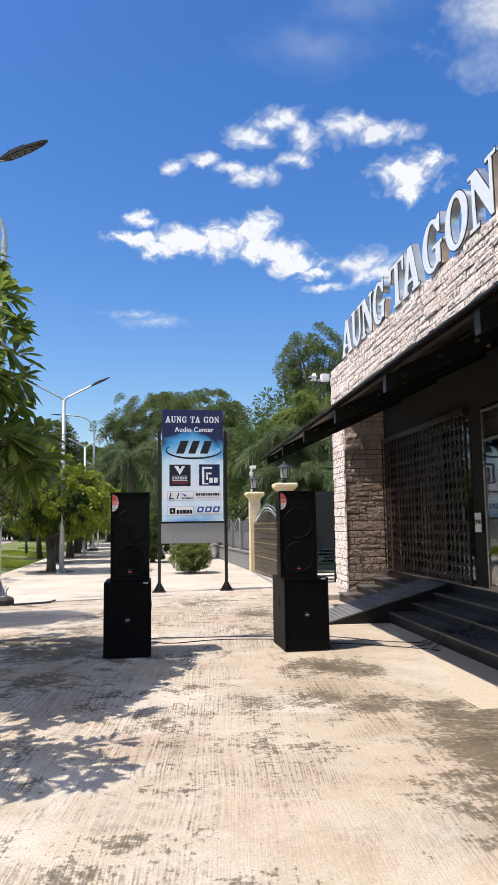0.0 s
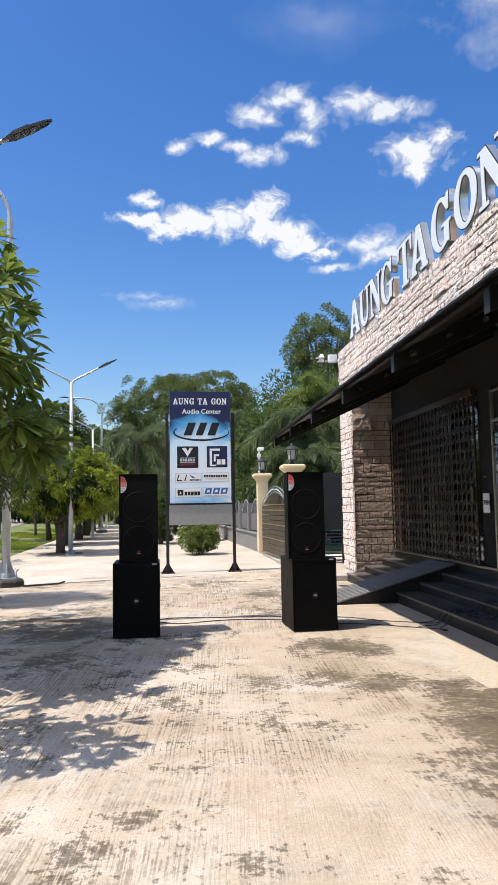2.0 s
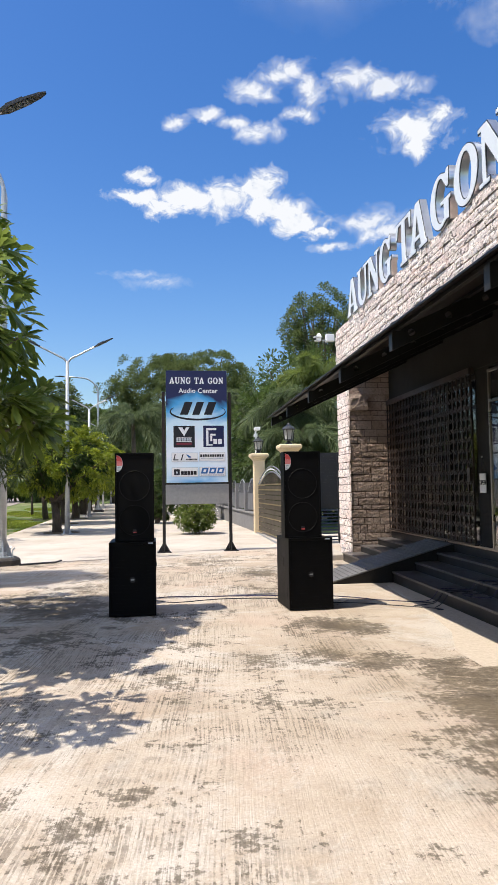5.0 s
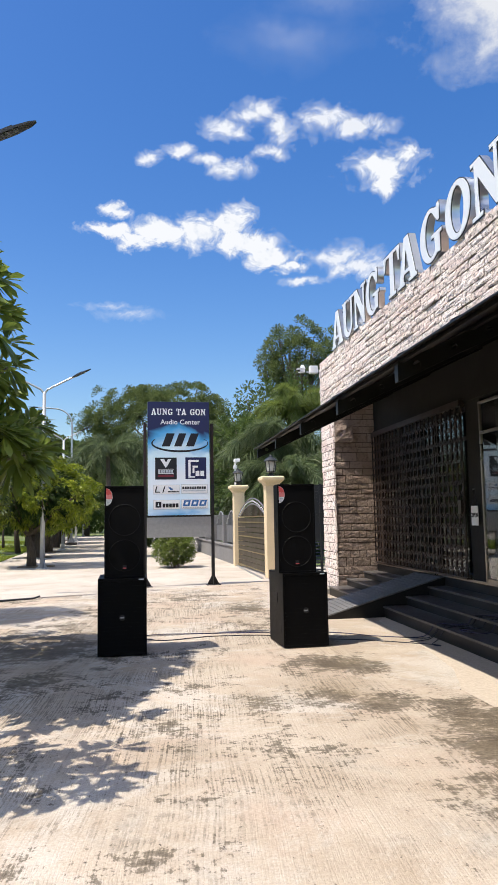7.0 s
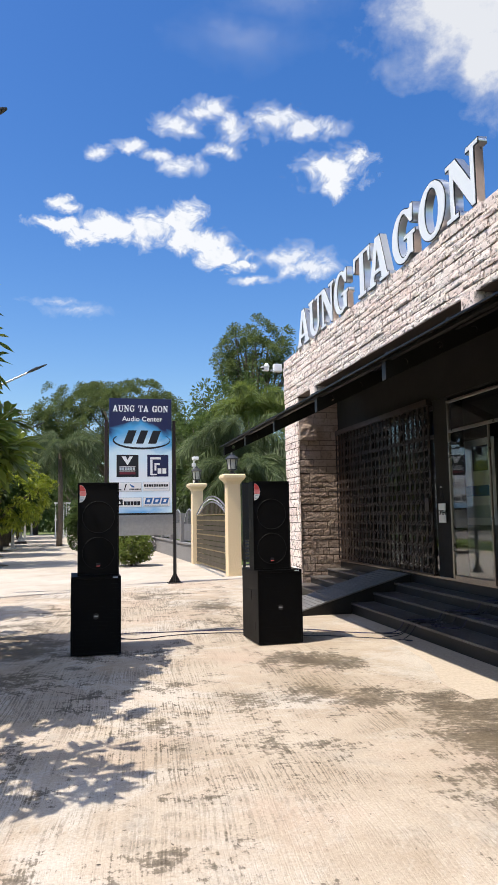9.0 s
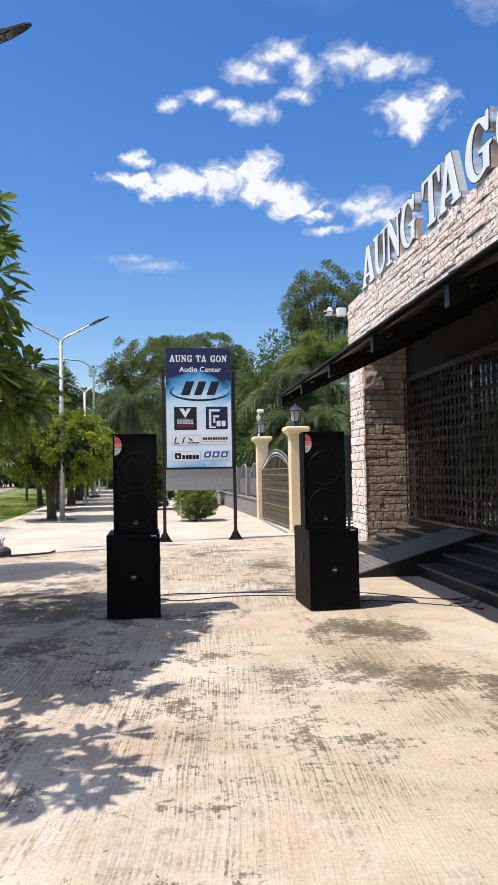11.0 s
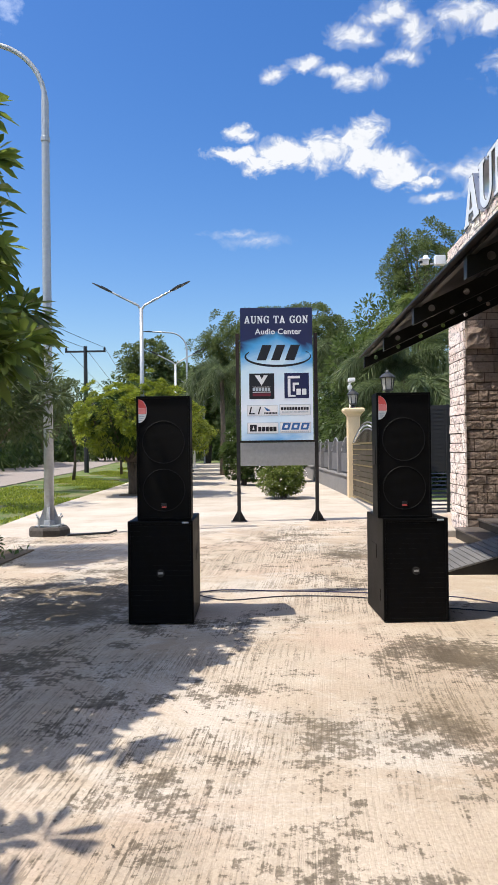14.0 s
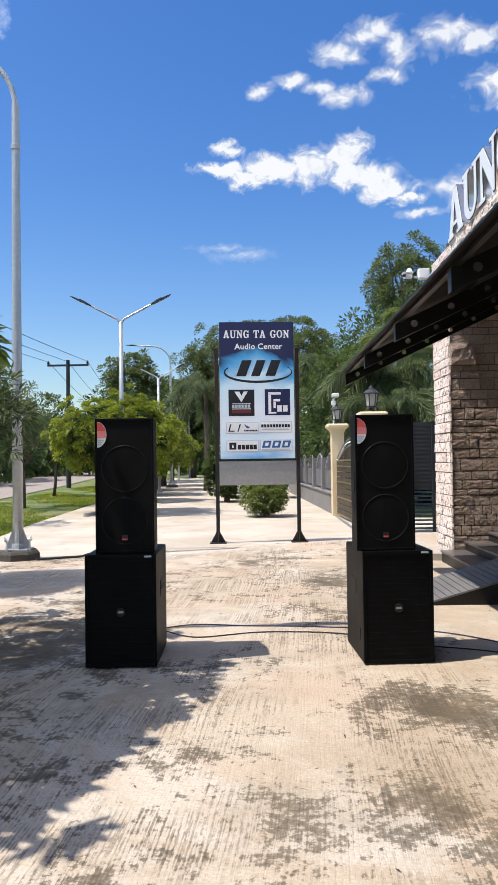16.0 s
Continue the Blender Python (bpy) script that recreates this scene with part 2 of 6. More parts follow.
M = dict(
    concrete=concrete_material(),
    walkway=walkway_material(),
    concrete_plain=plain("worn_concrete", (0.42, 0.38, 0.33), 0.9, grain=30, bump=0.4, stain=1.2),
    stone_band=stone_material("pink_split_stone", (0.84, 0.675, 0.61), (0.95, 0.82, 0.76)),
    # pier's south face: darker copy of the split stone, shade put into its colour
    stone_pier=stone_material("shaded_split_stone", (0.31, 0.23, 0.18), (0.42, 0.325, 0.265), pitted=0.3),
    soffit=plain("brown_rendered_soffit", (0.20, 0.155, 0.13), 0.9, grain=25, vary=0.25, bump=0.3),
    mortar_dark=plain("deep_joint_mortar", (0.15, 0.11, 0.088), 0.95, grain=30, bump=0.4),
    footing=plain("dark_footing_concrete", (0.085, 0.075, 0.066), 0.9, grain=20, vary=0.35, bump=0.5),
    ramp_tile=plain("grey_ramp_tile", (0.165, 0.16, 0.158), 0.55, grain=45, vary=0.3, stain=1.6, bump=0.15, gloss=0.25),
    mortar=plain("dark_mortar", (0.22, 0.17, 0.145), 0.95, grain=30, bump=0.4),
    black_paint=plain("black_cabinet_paint", (0.0042, 0.0042, 0.0046), 0.5, grain=160, vary=0.25, bump=0.25, depth=0.002, gloss=0.07),
    grille=grille_material("black_steel_grille", (0.0035, 0.0035, 0.004), 130.0),
    dark_ring=plain("dark_ring", (0.009, 0.009, 0.010), 0.4, grain=60, bump=0.0),
    ring_black=plain("black_rim", (0.006, 0.006, 0.0065), 0.6, grain=60, bump=0.0, gloss=0.2),
    # upright faces of stairs and ramp: tile darkened to hold their shade
    riser_tile=plain("shaded_riser_tile", (0.020, 0.0185, 0.018), 0.45, grain=45, vary=0.35, stain=1.6, bump=0.15, gloss=0.3),
    fresh_cement=plain("smooth_cement_screed", (0.51, 0.43, 0.34), 0.9, grain=30, vary=0.18, stain=1.1, bump=0.3),
    end_plate=plain("dull_steel_plate", (0.028, 0.027, 0.026), 0.5, metal=0.3),
    rubber=plain("rubber", (0.02, 0.02, 0.02), 0.8),
    red=plain("red_print", (0.60, 0.09, 0.085), 0.45, vary=0.1, bump=0.0),
    pale_red=plain("pink_print", (0.68, 0.22, 0.22), 0.45, vary=0.1, bump=0.0),
    white=plain("white_paint", (0.80, 0.80, 0.80), 0.45, vary=0.06, bump=0.05),
    navy=plain("navy_print", (0.012, 0.016, 0.07), 0.4, vary=0.1, bump=0.0),
    maroon=plain("maroon_print", (0.16, 0.02, 0.035), 0.4, vary=0.1, bump=0.0),
    black_print=plain("black_print", (0.012, 0.012, 0.016), 0.4, vary=0.1, bump=0.0),
    blue_print=plain("blue_print", (0.03, 0.13, 0.36), 0.4, vary=0.1, bump=0.0),
    grey_print=plain("grey_print", (0.45, 0.5, 0.55), 0.4, vary=0.1, bump=0.0),
    sky_print=sky_print_material(),
    steel_sheet=plain("bare_steel_sheet", (0.36, 0.36, 0.36), 0.45, metal=0.6, grain=14, vary=0.12, bump=0.05),
    post_paint=plain("dark_post_paint", (0.02, 0.018, 0.018), 0.5, vary=0.4, stain=3),
    rust=plain("rusty_brown_paint", (0.032, 0.018, 0.016), 0.7, vary=0.4, stain=5),
    galvanised=plain("galvanised_steel", (0.42, 0.44, 0.46), 0.42, metal=0.45, grain=18, vary=0.15, bump=0.05),
    lamp_black=plain("lamp_housing", (0.03, 0.032, 0.036), 0.4),
    dark_metal=plain("dark_brown_metal", (0.030, 0.021, 0.018), 0.4, grain=30, vary=0.35, stain=4),
    gate_metal=plain("brown_gate_paint", (0.038, 0.026, 0.022), 0.45, grain=30, vary=0.35, stain=4, gloss=0.3),
    awning_metal=plain("black_steel_beam", (0.0045, 0.0042, 0.004), 0.45, grain=20, vary=0.3, stain=2),
    awning_sheet=plain("brown_roof_sheet", (0.014, 0.010, 0.0085), 0.5, grain=12, vary=0.3),
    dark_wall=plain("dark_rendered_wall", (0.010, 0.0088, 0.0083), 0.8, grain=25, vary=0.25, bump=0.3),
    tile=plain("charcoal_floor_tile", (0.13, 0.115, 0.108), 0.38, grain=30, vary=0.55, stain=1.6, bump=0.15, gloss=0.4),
    aluminium=plain("champagne_aluminium", (0.34, 0.30, 0.26), 0.3, metal=0.85, grain=50, vary=0.1, bump=0.0),
    chrome=plain("mirror_steel", (0.82, 0.81, 0.79), 0.3, metal=1.0, grain=6, vary=0.12, bump=0.06),
    letter_white=plain("letter_white", (0.69, 0.71, 0.73), 0.35, vary=0.04, bump=0.0),
    cream=plain("cream_render", (0.70, 0.56, 0.36), 0.8, grain=35, vary=0.12, bump=0.2, stain=1.5),
    fence_grey=plain("grey_fence_wall", (0.21, 0.205, 0.205), 0.85, grain=25, vary=0.2, bump=0.3),
    fence_metal=plain("grey_fence_panel", (0.16, 0.16, 0.17), 0.5, vary=0.25),
    gate_brown=plain("olive_brown_gate", (0.065, 0.052, 0.036), 0.55, grain=25, vary=0.25),
    gold=plain("dull_gold_rail", (0.27, 0.21, 0.10), 0.4, metal=0.4),
    lantern_glass=plain("frosted_lantern_glass", (0.45, 0.45, 0.42), 0.25),
    lens=plain("smoked_lens", (0.12, 0.12, 0.12), 0.2),
    asphalt=plain("pale_asphalt", (0.30, 0.26, 0.235), 0.95, grain=12, vary=0.2, bump=0.4, stain=0.3),
    grass=grass_material(),
    soil=plain("dry_soil", (0.22, 0.165, 0.105), 0.95, grain=20, vary=0.35, bump=0.6),
    bark=bark_material("grey_bark", (0.20, 0.16, 0.125)),
    bark_dark=bark_material("dark_bark", (0.105, 0.08, 0.06)),
    leaf_near=leaf_material("long_glossy_leaf", (0.05, 0.095, 0.017), (0.28, 0.35, 0.07), 0.33, 0.33),
    leaf_bright=leaf_material("yellow_green_leaf", (0.045, 0.10, 0.010), (0.47, 0.51, 0.055), 0.4, 0.2),
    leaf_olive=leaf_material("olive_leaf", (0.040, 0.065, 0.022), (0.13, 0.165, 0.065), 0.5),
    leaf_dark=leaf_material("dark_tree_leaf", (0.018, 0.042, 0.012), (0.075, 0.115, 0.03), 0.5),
    leaf_mid=leaf_material("tree_leaf", (0.035, 0.070, 0.018), (0.13, 0.18, 0.05), 0.5),
    leaf_far=leaf_material("sunlit_far_leaf", (0.045, 0.075, 0.022), (0.17, 0.21, 0.075), 0.55),
    palm=leaf_material("palm_leaflet", (0.022, 0.042, 0.015), (0.20, 0.25, 0.11), 0.4),
    palm_light=leaf_material("light_palm_leaflet", (0.06, 0.10, 0.02), (0.24, 0.29, 0.07), 0.45),
    blossom=plain("white_blossom", (0.75, 0.72, 0.70), 0.6, vary=0.1, bump=0.0),
    cable=plain("dark_cable", (0.018, 0.016, 0.025), 0.5, bump=0.0),
    cable_blue=plain("violet_cable", (0.034, 0.028, 0.075), 0.5, bump=0.0),
    glass=glass_material(),
)


# ---- building blocks ----
def part(name, bm, material, parent=None, label="", smooth=False):
    """Links a bmesh as one mesh object, under a thing or a part."""
    me = bpy.data.meshes.new(name)
    bm.to_mesh(me)
    bm.free()
    if material:
        me.materials.append(material)
    if smooth:
        for p in me.polygons:
            p.use_smooth = True
    ob = new(name, me)
    if parent:
        ob.parent = parent
    if label:
        ob["label"] = label
    return ob


def thing(name, m, label, category, group="", kind=""):
    """An Empty at a thing's base, which carries its tags."""
    ob = new(name)
    ob.empty_display_size = 0.1
    ob.matrix_world = m
    return tagged(ob, label, category, group, kind)


def box(bm, x0, y0, z0, x1, y1, z1, bevel=0.0, m=None):
    r = bmesh.ops.create_cube(bm, size=1)
    vs = r["verts"]
    for v in vs:
        v.co = Vector(((x0 + x1) / 2 + v.co.x * (x1 - x0), (y0 + y1) / 2 + v.co.y * (y1 - y0), (z0 + z1) / 2 + v.co.z * (z1 - z0)))
    if bevel:
        es = list({e for v in vs for e in v.link_edges})
        out = bmesh.ops.bevel(bm, geom=es, offset=bevel, segments=2, profile=0.6, affect="EDGES")
        vs = list({v for v in vs if v.is_valid} | set(out["verts"]))
    if m is not None:
        bmesh.ops.transform(bm, matrix=m, verts=[v for v in vs if v.is_valid])
    return bm


def boxed(x0, y0, z0, x1, y1, z1, bevel=0.0, m=None):
    return box(bmesh.new(), x0, y0, z0, x1, y1, z1, bevel, m)


def tube(bm, pts, radii, sides=10, cap=True):
    """A tapered tube along points."""
    pts = [Vector(p) for p in pts]
    if not isinstance(radii, (list, tuple)):
        radii = [radii] * len(pts)
    rings = []
    side = None
    for i, p in enumerate(pts):
        d = (pts[min(i + 1, len(pts) - 1)] - pts[max(i - 1, 0)]).normalized()
        if side is None:
            side = d.orthogonal().normalized()
        side = (side - d * side.dot(d)).normalized()
        up = d.cross(side)
        rings.append([bm.verts.new(p + (side * math.cos(a) + up * math.sin(a)) * radii[i])
                      for a in (2 * math.pi * k / sides for k in range(sides))])
    for a, b in zip(rings, rings[1:]):
        for k in range(sides):
            bm.faces.new((a[k], a[(k + 1) % sides], b[(k + 1) % sides], b[k]))
    if cap:
        bm.faces.new(list(reversed(rings[0])))
        bm.faces.new(rings[-1])
    return bm


def lathe(bm, profile, sides=24, centre=(0, 0, 0)):
    """A turned form from (radius, height) pairs."""
    c = Vector(centre)
    rings = [[bm.verts.new(c + Vector((r * math.cos(a), r * math.sin(a), z))) for a in (2 * math.pi * k / sides for k in range(sides))]
             for r, z in profile]
    for a, b in zip(rings, rings[1:]):
        for k in range(sides):
            bm.faces.new((a[k], a[(k + 1) % sides], b[(k + 1) % sides], b[k]))
    bm.faces.new(list(reversed(rings[0])))
    bm.faces.new(rings[-1])
    return bm


def prism(bm, outline, y0, y1):
    """An outline in x, z pushed from y0 to y1."""
    a = [bm.verts.new((x, y0, z)) for x, z in outline]
    b = [bm.verts.new((x, y1, z)) for x, z in outline]
    n = len(outline)
    bm.faces.new(a)
    bm.faces.new(list(reversed(b)))
    for k in range(n):
        bm.faces.new((a[k], b[k], b[(k + 1) % n], a[(k + 1) % n]))
    bmesh.ops.recalc_face_normals(bm, faces=bm.faces[:])
    return bm


def leaf_mesh(name, base, way, length, width, material, parent, droop=0.15, seed=0, kind="", full=False):
    """Many folded leaves in one mesh: base points, directions, lengths. full: rounder leaves of six faces."""
    rng = np.random.default_rng(seed)
    base, way = np.asarray(base, float), np.asarray(way, float)
    n = len(base)
    way = way / (np.linalg.norm(way, axis=1, keepdims=True) + 1e-9)
    length = np.broadcast_to(np.asarray(length, float), (n,))[:, None] * rng.uniform(0.75, 1.2, (n, 1))
    width = np.broadcast_to(np.asarray(width, float), (n,))[:, None] * rng.uniform(0.8, 1.2, (n, 1))
    ref = rng.normal(size=(n, 3)) * 0.45 + np.array([0, 0, 1.0])
    side = np.cross(way, ref)
    side /= np.linalg.norm(side, axis=1, keepdims=True) + 1e-9
    nrm = np.cross(side, way)
    down = np.array([0, 0, 1.0]) * droop

    def along(q):
        return base + way * length * q - down * length * q * q

    if full:
        a, b, tip = along(0.38), along(0.74), along(1.0)
        co = np.stack([base, a + side * width * 0.36, a - nrm * width * 0.1, a - side * width * 0.36,
                       b + side * width * 0.5, b - nrm * width * 0.14, b - side * width * 0.5, tip], 1).reshape(-1, 3)
        loops, sizes, verts = (0, 2, 1, 0, 3, 2, 1, 2, 5, 4, 2, 3, 6, 5, 4, 5, 7, 5, 6, 7), (3, 3, 4, 4, 3, 3), 8
    else:
        mid, tip = along(0.55), along(1.0)
        co = np.stack([base, mid + side * width / 2, tip, mid - side * width / 2, mid - nrm * width * 0.16], 1).reshape(-1, 3)
        loops, sizes, verts = (0, 4, 2, 1, 0, 3, 2, 4), (4, 4), 5
    faces = (np.arange(n)[:, None] * verts + np.array(loops)).reshape(-1)
    starts = (np.arange(n)[:, None] * len(loops) + np.concatenate([[0], np.cumsum(sizes)[:-1]])).reshape(-1)
    me = bpy.data.meshes.new(name)
    me.vertices.add(n * verts)
    me.vertices.foreach_set("co", co.reshape(-1))
    me.loops.add(len(faces))
    me.loops.foreach_set("vertex_index", faces)
    me.polygons.add(len(starts))
    me.polygons.foreach_set("loop_start", starts)
    me.update(calc_edges=True)
    me.validate()
    me.materials.append(material)
    ob = new(name, me)
    if parent:
        ob.parent = parent
    if kind:
        ob["kind"] = kind
    return ob


# ---- ground ----
bm = bmesh.new()
S = 2600
bmesh.ops.create_grid(bm, x_segments=24, y_segments=24, size=S)
bmesh.ops.translate(bm, vec=(0, 0, -0.09), verts=bm.verts)
tagged(part("ground", bm, M["grass"]), "patchy green grass with bare dry soil", "ground", kind="structure")


def flat(outline, z0, z1, bevel=0.0):
    bm = bmesh.new()
    top = [bm.verts.new((x, y, z1)) for x, y in outline]
    low = [bm.verts.new((x, y, z0)) for x, y in outline]
    n = len(outline)
    bm.faces.new(top)
    for k in range(n):
        bm.faces.new((top[k], low[k], low[(k + 1) % n], top[(k + 1) % n]))
    bmesh.ops.recalc_face_normals(bm, faces=bm.faces[:])
    if bevel:
        bmesh.ops.bevel(bm, geom=[e for e in bm.edges if all(v.co.z > z1 - 1e-4 for v in e.verts)], offset=bevel, segments=1, affect="EDGES")
    return bm


def site(y, off=0.0):
    """x of a line that runs with the street, off metres east of the lamp row."""
    return -3.43 - 0.047 * (y - 14.8) + off


def slant(x):
    return 16.35 + 0.42 * x


pavement = thing("pavement", pose(0, 0, 0), "sun-bleached broomed concrete forecourt with dark mildew patches", "pavement", kind="structure")
G = 0.004
W = -4.7
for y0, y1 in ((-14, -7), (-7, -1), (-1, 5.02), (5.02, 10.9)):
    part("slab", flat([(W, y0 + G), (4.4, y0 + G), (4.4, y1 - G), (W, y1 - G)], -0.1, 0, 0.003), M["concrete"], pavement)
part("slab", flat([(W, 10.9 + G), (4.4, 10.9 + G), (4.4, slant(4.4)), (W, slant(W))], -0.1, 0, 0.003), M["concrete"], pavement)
rows = [16.4, 22.0, 27.5, 33.0, 38.5, 44.0, 50.0, 58.0, 70.0]


def west_edge(y):
    return -4.7 if y < 15 else -4.7 - 0.35 * min(1.0, (y - 15.0) / 3) - 0.045 * (y - 15.0)


for i, (y0, y1) in enumerate(zip(rows, rows[1:])):
    a = [(west_edge(y0), y0 + G), (6.0 if i == 0 else 3.4, y0 + G)]
    if i == 0:
        a = [(W, slant(W) + 2 * G), (6.0, slant(6.0) + 2 * G)]
    part("slab", flat([*a, (6.0 if i == 0 else 3.4, y1 - G), (west_edge(y1), y1 - G)], -0.1, 0, 0.003), M["walkway"], pavement)

bm = flat([(-8.6, -60), (-9.6, 20), (-13.5, 55), (-25, 140), (-33, 140), (-21, 55), (-16.8, 20), (-15.5, -60)], -0.2, -0.05)
tagged(part("road", bm, M["asphalt"]), "pale dusty asphalt road beside the grass verge", "road", kind="structure")
rng = random.Random(4)

tagged(part("cement_screed", flat([(2.5, 5.8), (3.31, 5.82), (3.31, 10.84), (3.1, 10.5), (2.95, 8.4), (2.78, 7.2), (2.5, 6.4)], -0.01, 0.005, 0.003), M["fresh_cement"]), "smooth pale cement screed along the foot of the steps", "pavement", kind="structure")

# concrete kerb along the pale foot of the shop's corner
tagged(part("kerb", flat([(3.05, 14.2), (3.42, 14.2), (3.42, 17.0), (3.05, 17.0)], -0.05, 0.12, 0.02), M["concrete_plain"]), "low worn concrete kerb at the shop's corner", "kerb", kind="structure")

# ---- shop ----
FX, RX, FLOOR = 3.44, 4.3, 0.57
shop = thing("shop_building", pose(RX, 5, 0), "single-storey shop clad in pink split stone", "building", kind="structure")


def shop_part(name, bm, mat, label=""):
    bmesh.ops.translate(bm, vec=(-RX, -5, 0), verts=bm.verts)
    return part(name, bm, mat, shop, label)


band = shop_part("parapet", boxed(FX + 0.05, -6, 3.87, FX + 0.34, 15.07, 4.77), M["mortar"])
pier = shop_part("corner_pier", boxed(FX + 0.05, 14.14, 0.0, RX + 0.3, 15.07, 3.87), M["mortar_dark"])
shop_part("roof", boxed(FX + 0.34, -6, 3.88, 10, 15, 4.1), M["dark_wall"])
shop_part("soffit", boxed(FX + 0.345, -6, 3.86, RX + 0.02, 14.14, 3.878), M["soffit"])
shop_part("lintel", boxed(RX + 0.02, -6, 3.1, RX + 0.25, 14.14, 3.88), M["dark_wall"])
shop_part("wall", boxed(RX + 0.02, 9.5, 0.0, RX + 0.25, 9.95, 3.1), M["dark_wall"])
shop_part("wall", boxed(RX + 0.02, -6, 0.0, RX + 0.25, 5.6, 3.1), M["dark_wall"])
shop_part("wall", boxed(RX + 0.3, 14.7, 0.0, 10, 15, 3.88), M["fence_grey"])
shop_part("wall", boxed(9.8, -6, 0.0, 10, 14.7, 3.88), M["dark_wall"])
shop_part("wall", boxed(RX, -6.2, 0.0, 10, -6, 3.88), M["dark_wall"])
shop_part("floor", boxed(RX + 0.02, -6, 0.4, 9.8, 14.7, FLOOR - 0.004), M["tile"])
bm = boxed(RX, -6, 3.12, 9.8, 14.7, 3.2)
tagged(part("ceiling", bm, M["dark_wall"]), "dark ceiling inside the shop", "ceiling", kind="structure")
# short stone brackets under the parapet
for y in (7.3, 13.0):
    shop_part("bracket", boxed(FX + 0.0, y - 0.14, 3.70, FX + 0.30, y + 0.14, 3.868, 0.02), M["stone_band"])

# stairs of dark tile and the ramp that crosses them
NY, RY0, RY1, SY = 14.12, 10.85, 11.9, -5.0
stairs = thing("front_stairs", pose(0, 0, 0), "charcoal tiled stairs along the shop front", "stairs", kind="structure")
TREADS = ((3.29, 0.17), (3.65, 0.305), (4.0, 0.44))
for y0, y1 in ((SY, RY0), (RY1, NY)):
    for i, (x, z) in enumerate(TREADS):
        # risers far darker than the treads, as shade painted on the upright faces
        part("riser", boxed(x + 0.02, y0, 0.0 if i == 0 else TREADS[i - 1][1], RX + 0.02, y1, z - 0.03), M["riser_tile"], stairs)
        # treads: one long tile after the other with open joints
        n = max(1, round((y1 - y0) / 1.2))
        step = (y1 - y0) / n
        end = TREADS[i + 1][0] + 0.03 if i < 2 else RX + 0.0
        for k in range(n):
            part("tread", boxed(x, y0 + k * step + 0.003, z - 0.03, end, y0 + (k + 1) * step - 0.003, z, 0.005), M["tile"], stairs)
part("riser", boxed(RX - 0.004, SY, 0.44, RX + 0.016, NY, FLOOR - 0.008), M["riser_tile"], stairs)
threshold = boxed(RX + 0.0, 5.6, FLOOR - 0.003, RX + 0.16, 14.1, FLOOR + 0.03, 0.004)
tagged(part("threshold", threshold, M["aluminium"]), "pale metal track along the shop's threshold", "threshold", kind="structure")

ramp = thing("entrance_ramp", pose(2.34, RY0, 0), "charcoal tiled wheel ramp up to the shop door", "ramp", kind="structure")
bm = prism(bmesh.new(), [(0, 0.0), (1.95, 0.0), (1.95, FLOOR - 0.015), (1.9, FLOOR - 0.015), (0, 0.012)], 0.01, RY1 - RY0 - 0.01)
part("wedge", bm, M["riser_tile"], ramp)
slope = math.atan2(FLOOR - 0.03, 1.9)
n = 26
run = 1.9 / math.cos(slope) / n
for k in range(n):
    m = pose(0, 0, 0.014, 0, -math.degrees(slope), 0)
    part("plank_tile", boxed(k * run + 0.004, -0.01, 0, (k + 1) * run - 0.004, RY1 - RY0 + 0.01, 0.022, 0.004, m), M["ramp_tile"], ramp)

# folding lattice gate
gate = thing("folding_gate", pose(RX - 0.03, 9.97, FLOOR), "closed dark brown folding lattice gate", "gate")
GH, GL = 2.5, 4.1
part("top_rail", boxed(-0.04, 0, GH, 0.05, GL, GH + 0.09, 0.003), M["gate_metal"], gate)
part("bottom_rail", boxed(-0.03, 0, 0.03, 0.04, GL, 0.055), M["gate_metal"], gate)
n = 48
for k in range(n + 1):
    y = GL * k / n
    bm = bmesh.new()
    off = 0.012 if k % 2 else -0.012
    box(bm, off - 0.009, y - 0.009, 0.06, off + 0.009, y + 0.009, GH)
    part("upright", bm, M["gate_metal"], gate)
for row in range(15):
    z0 = 0.12 + row * 0.156
    bm = bmesh.new()
    for k in range(n):
        ya, yb = GL * k / n, GL * (k + 1) / n
        lo, hi = (z0, z0 + 0.075) if k % 2 else (z0 + 0.075, z0)
        for a, b, x in ((lo, hi, -0.030), (hi, lo, -0.022)):
            prism_y = [(ya, a - 0.011), (yb, b - 0.011), (yb, b + 0.011), (ya, a + 0.011)]
            f = [[bm.verts.new((xx, y, z)) for y, z in prism_y] for xx in (x - 0.002, x + 0.002)]
            bm.faces.new(f[0])
            bm.faces.new(f[1][::-1])
            for e in range(4):
                bm.faces.new((f[0][e], f[1][e], f[1][(e + 1) % 4], f[0][(e + 1) % 4]))
    bmesh.ops.recalc_face_normals(bm, faces=bm.faces[:])
    tagged(part("lattice", bm, M["gate_metal"], gate), kind="stuff")
part("lock_box", boxed(-0.06, 0.02, 0.95, 0.02, 0.12, 1.15, 0.003), M["gate_metal"], gate)

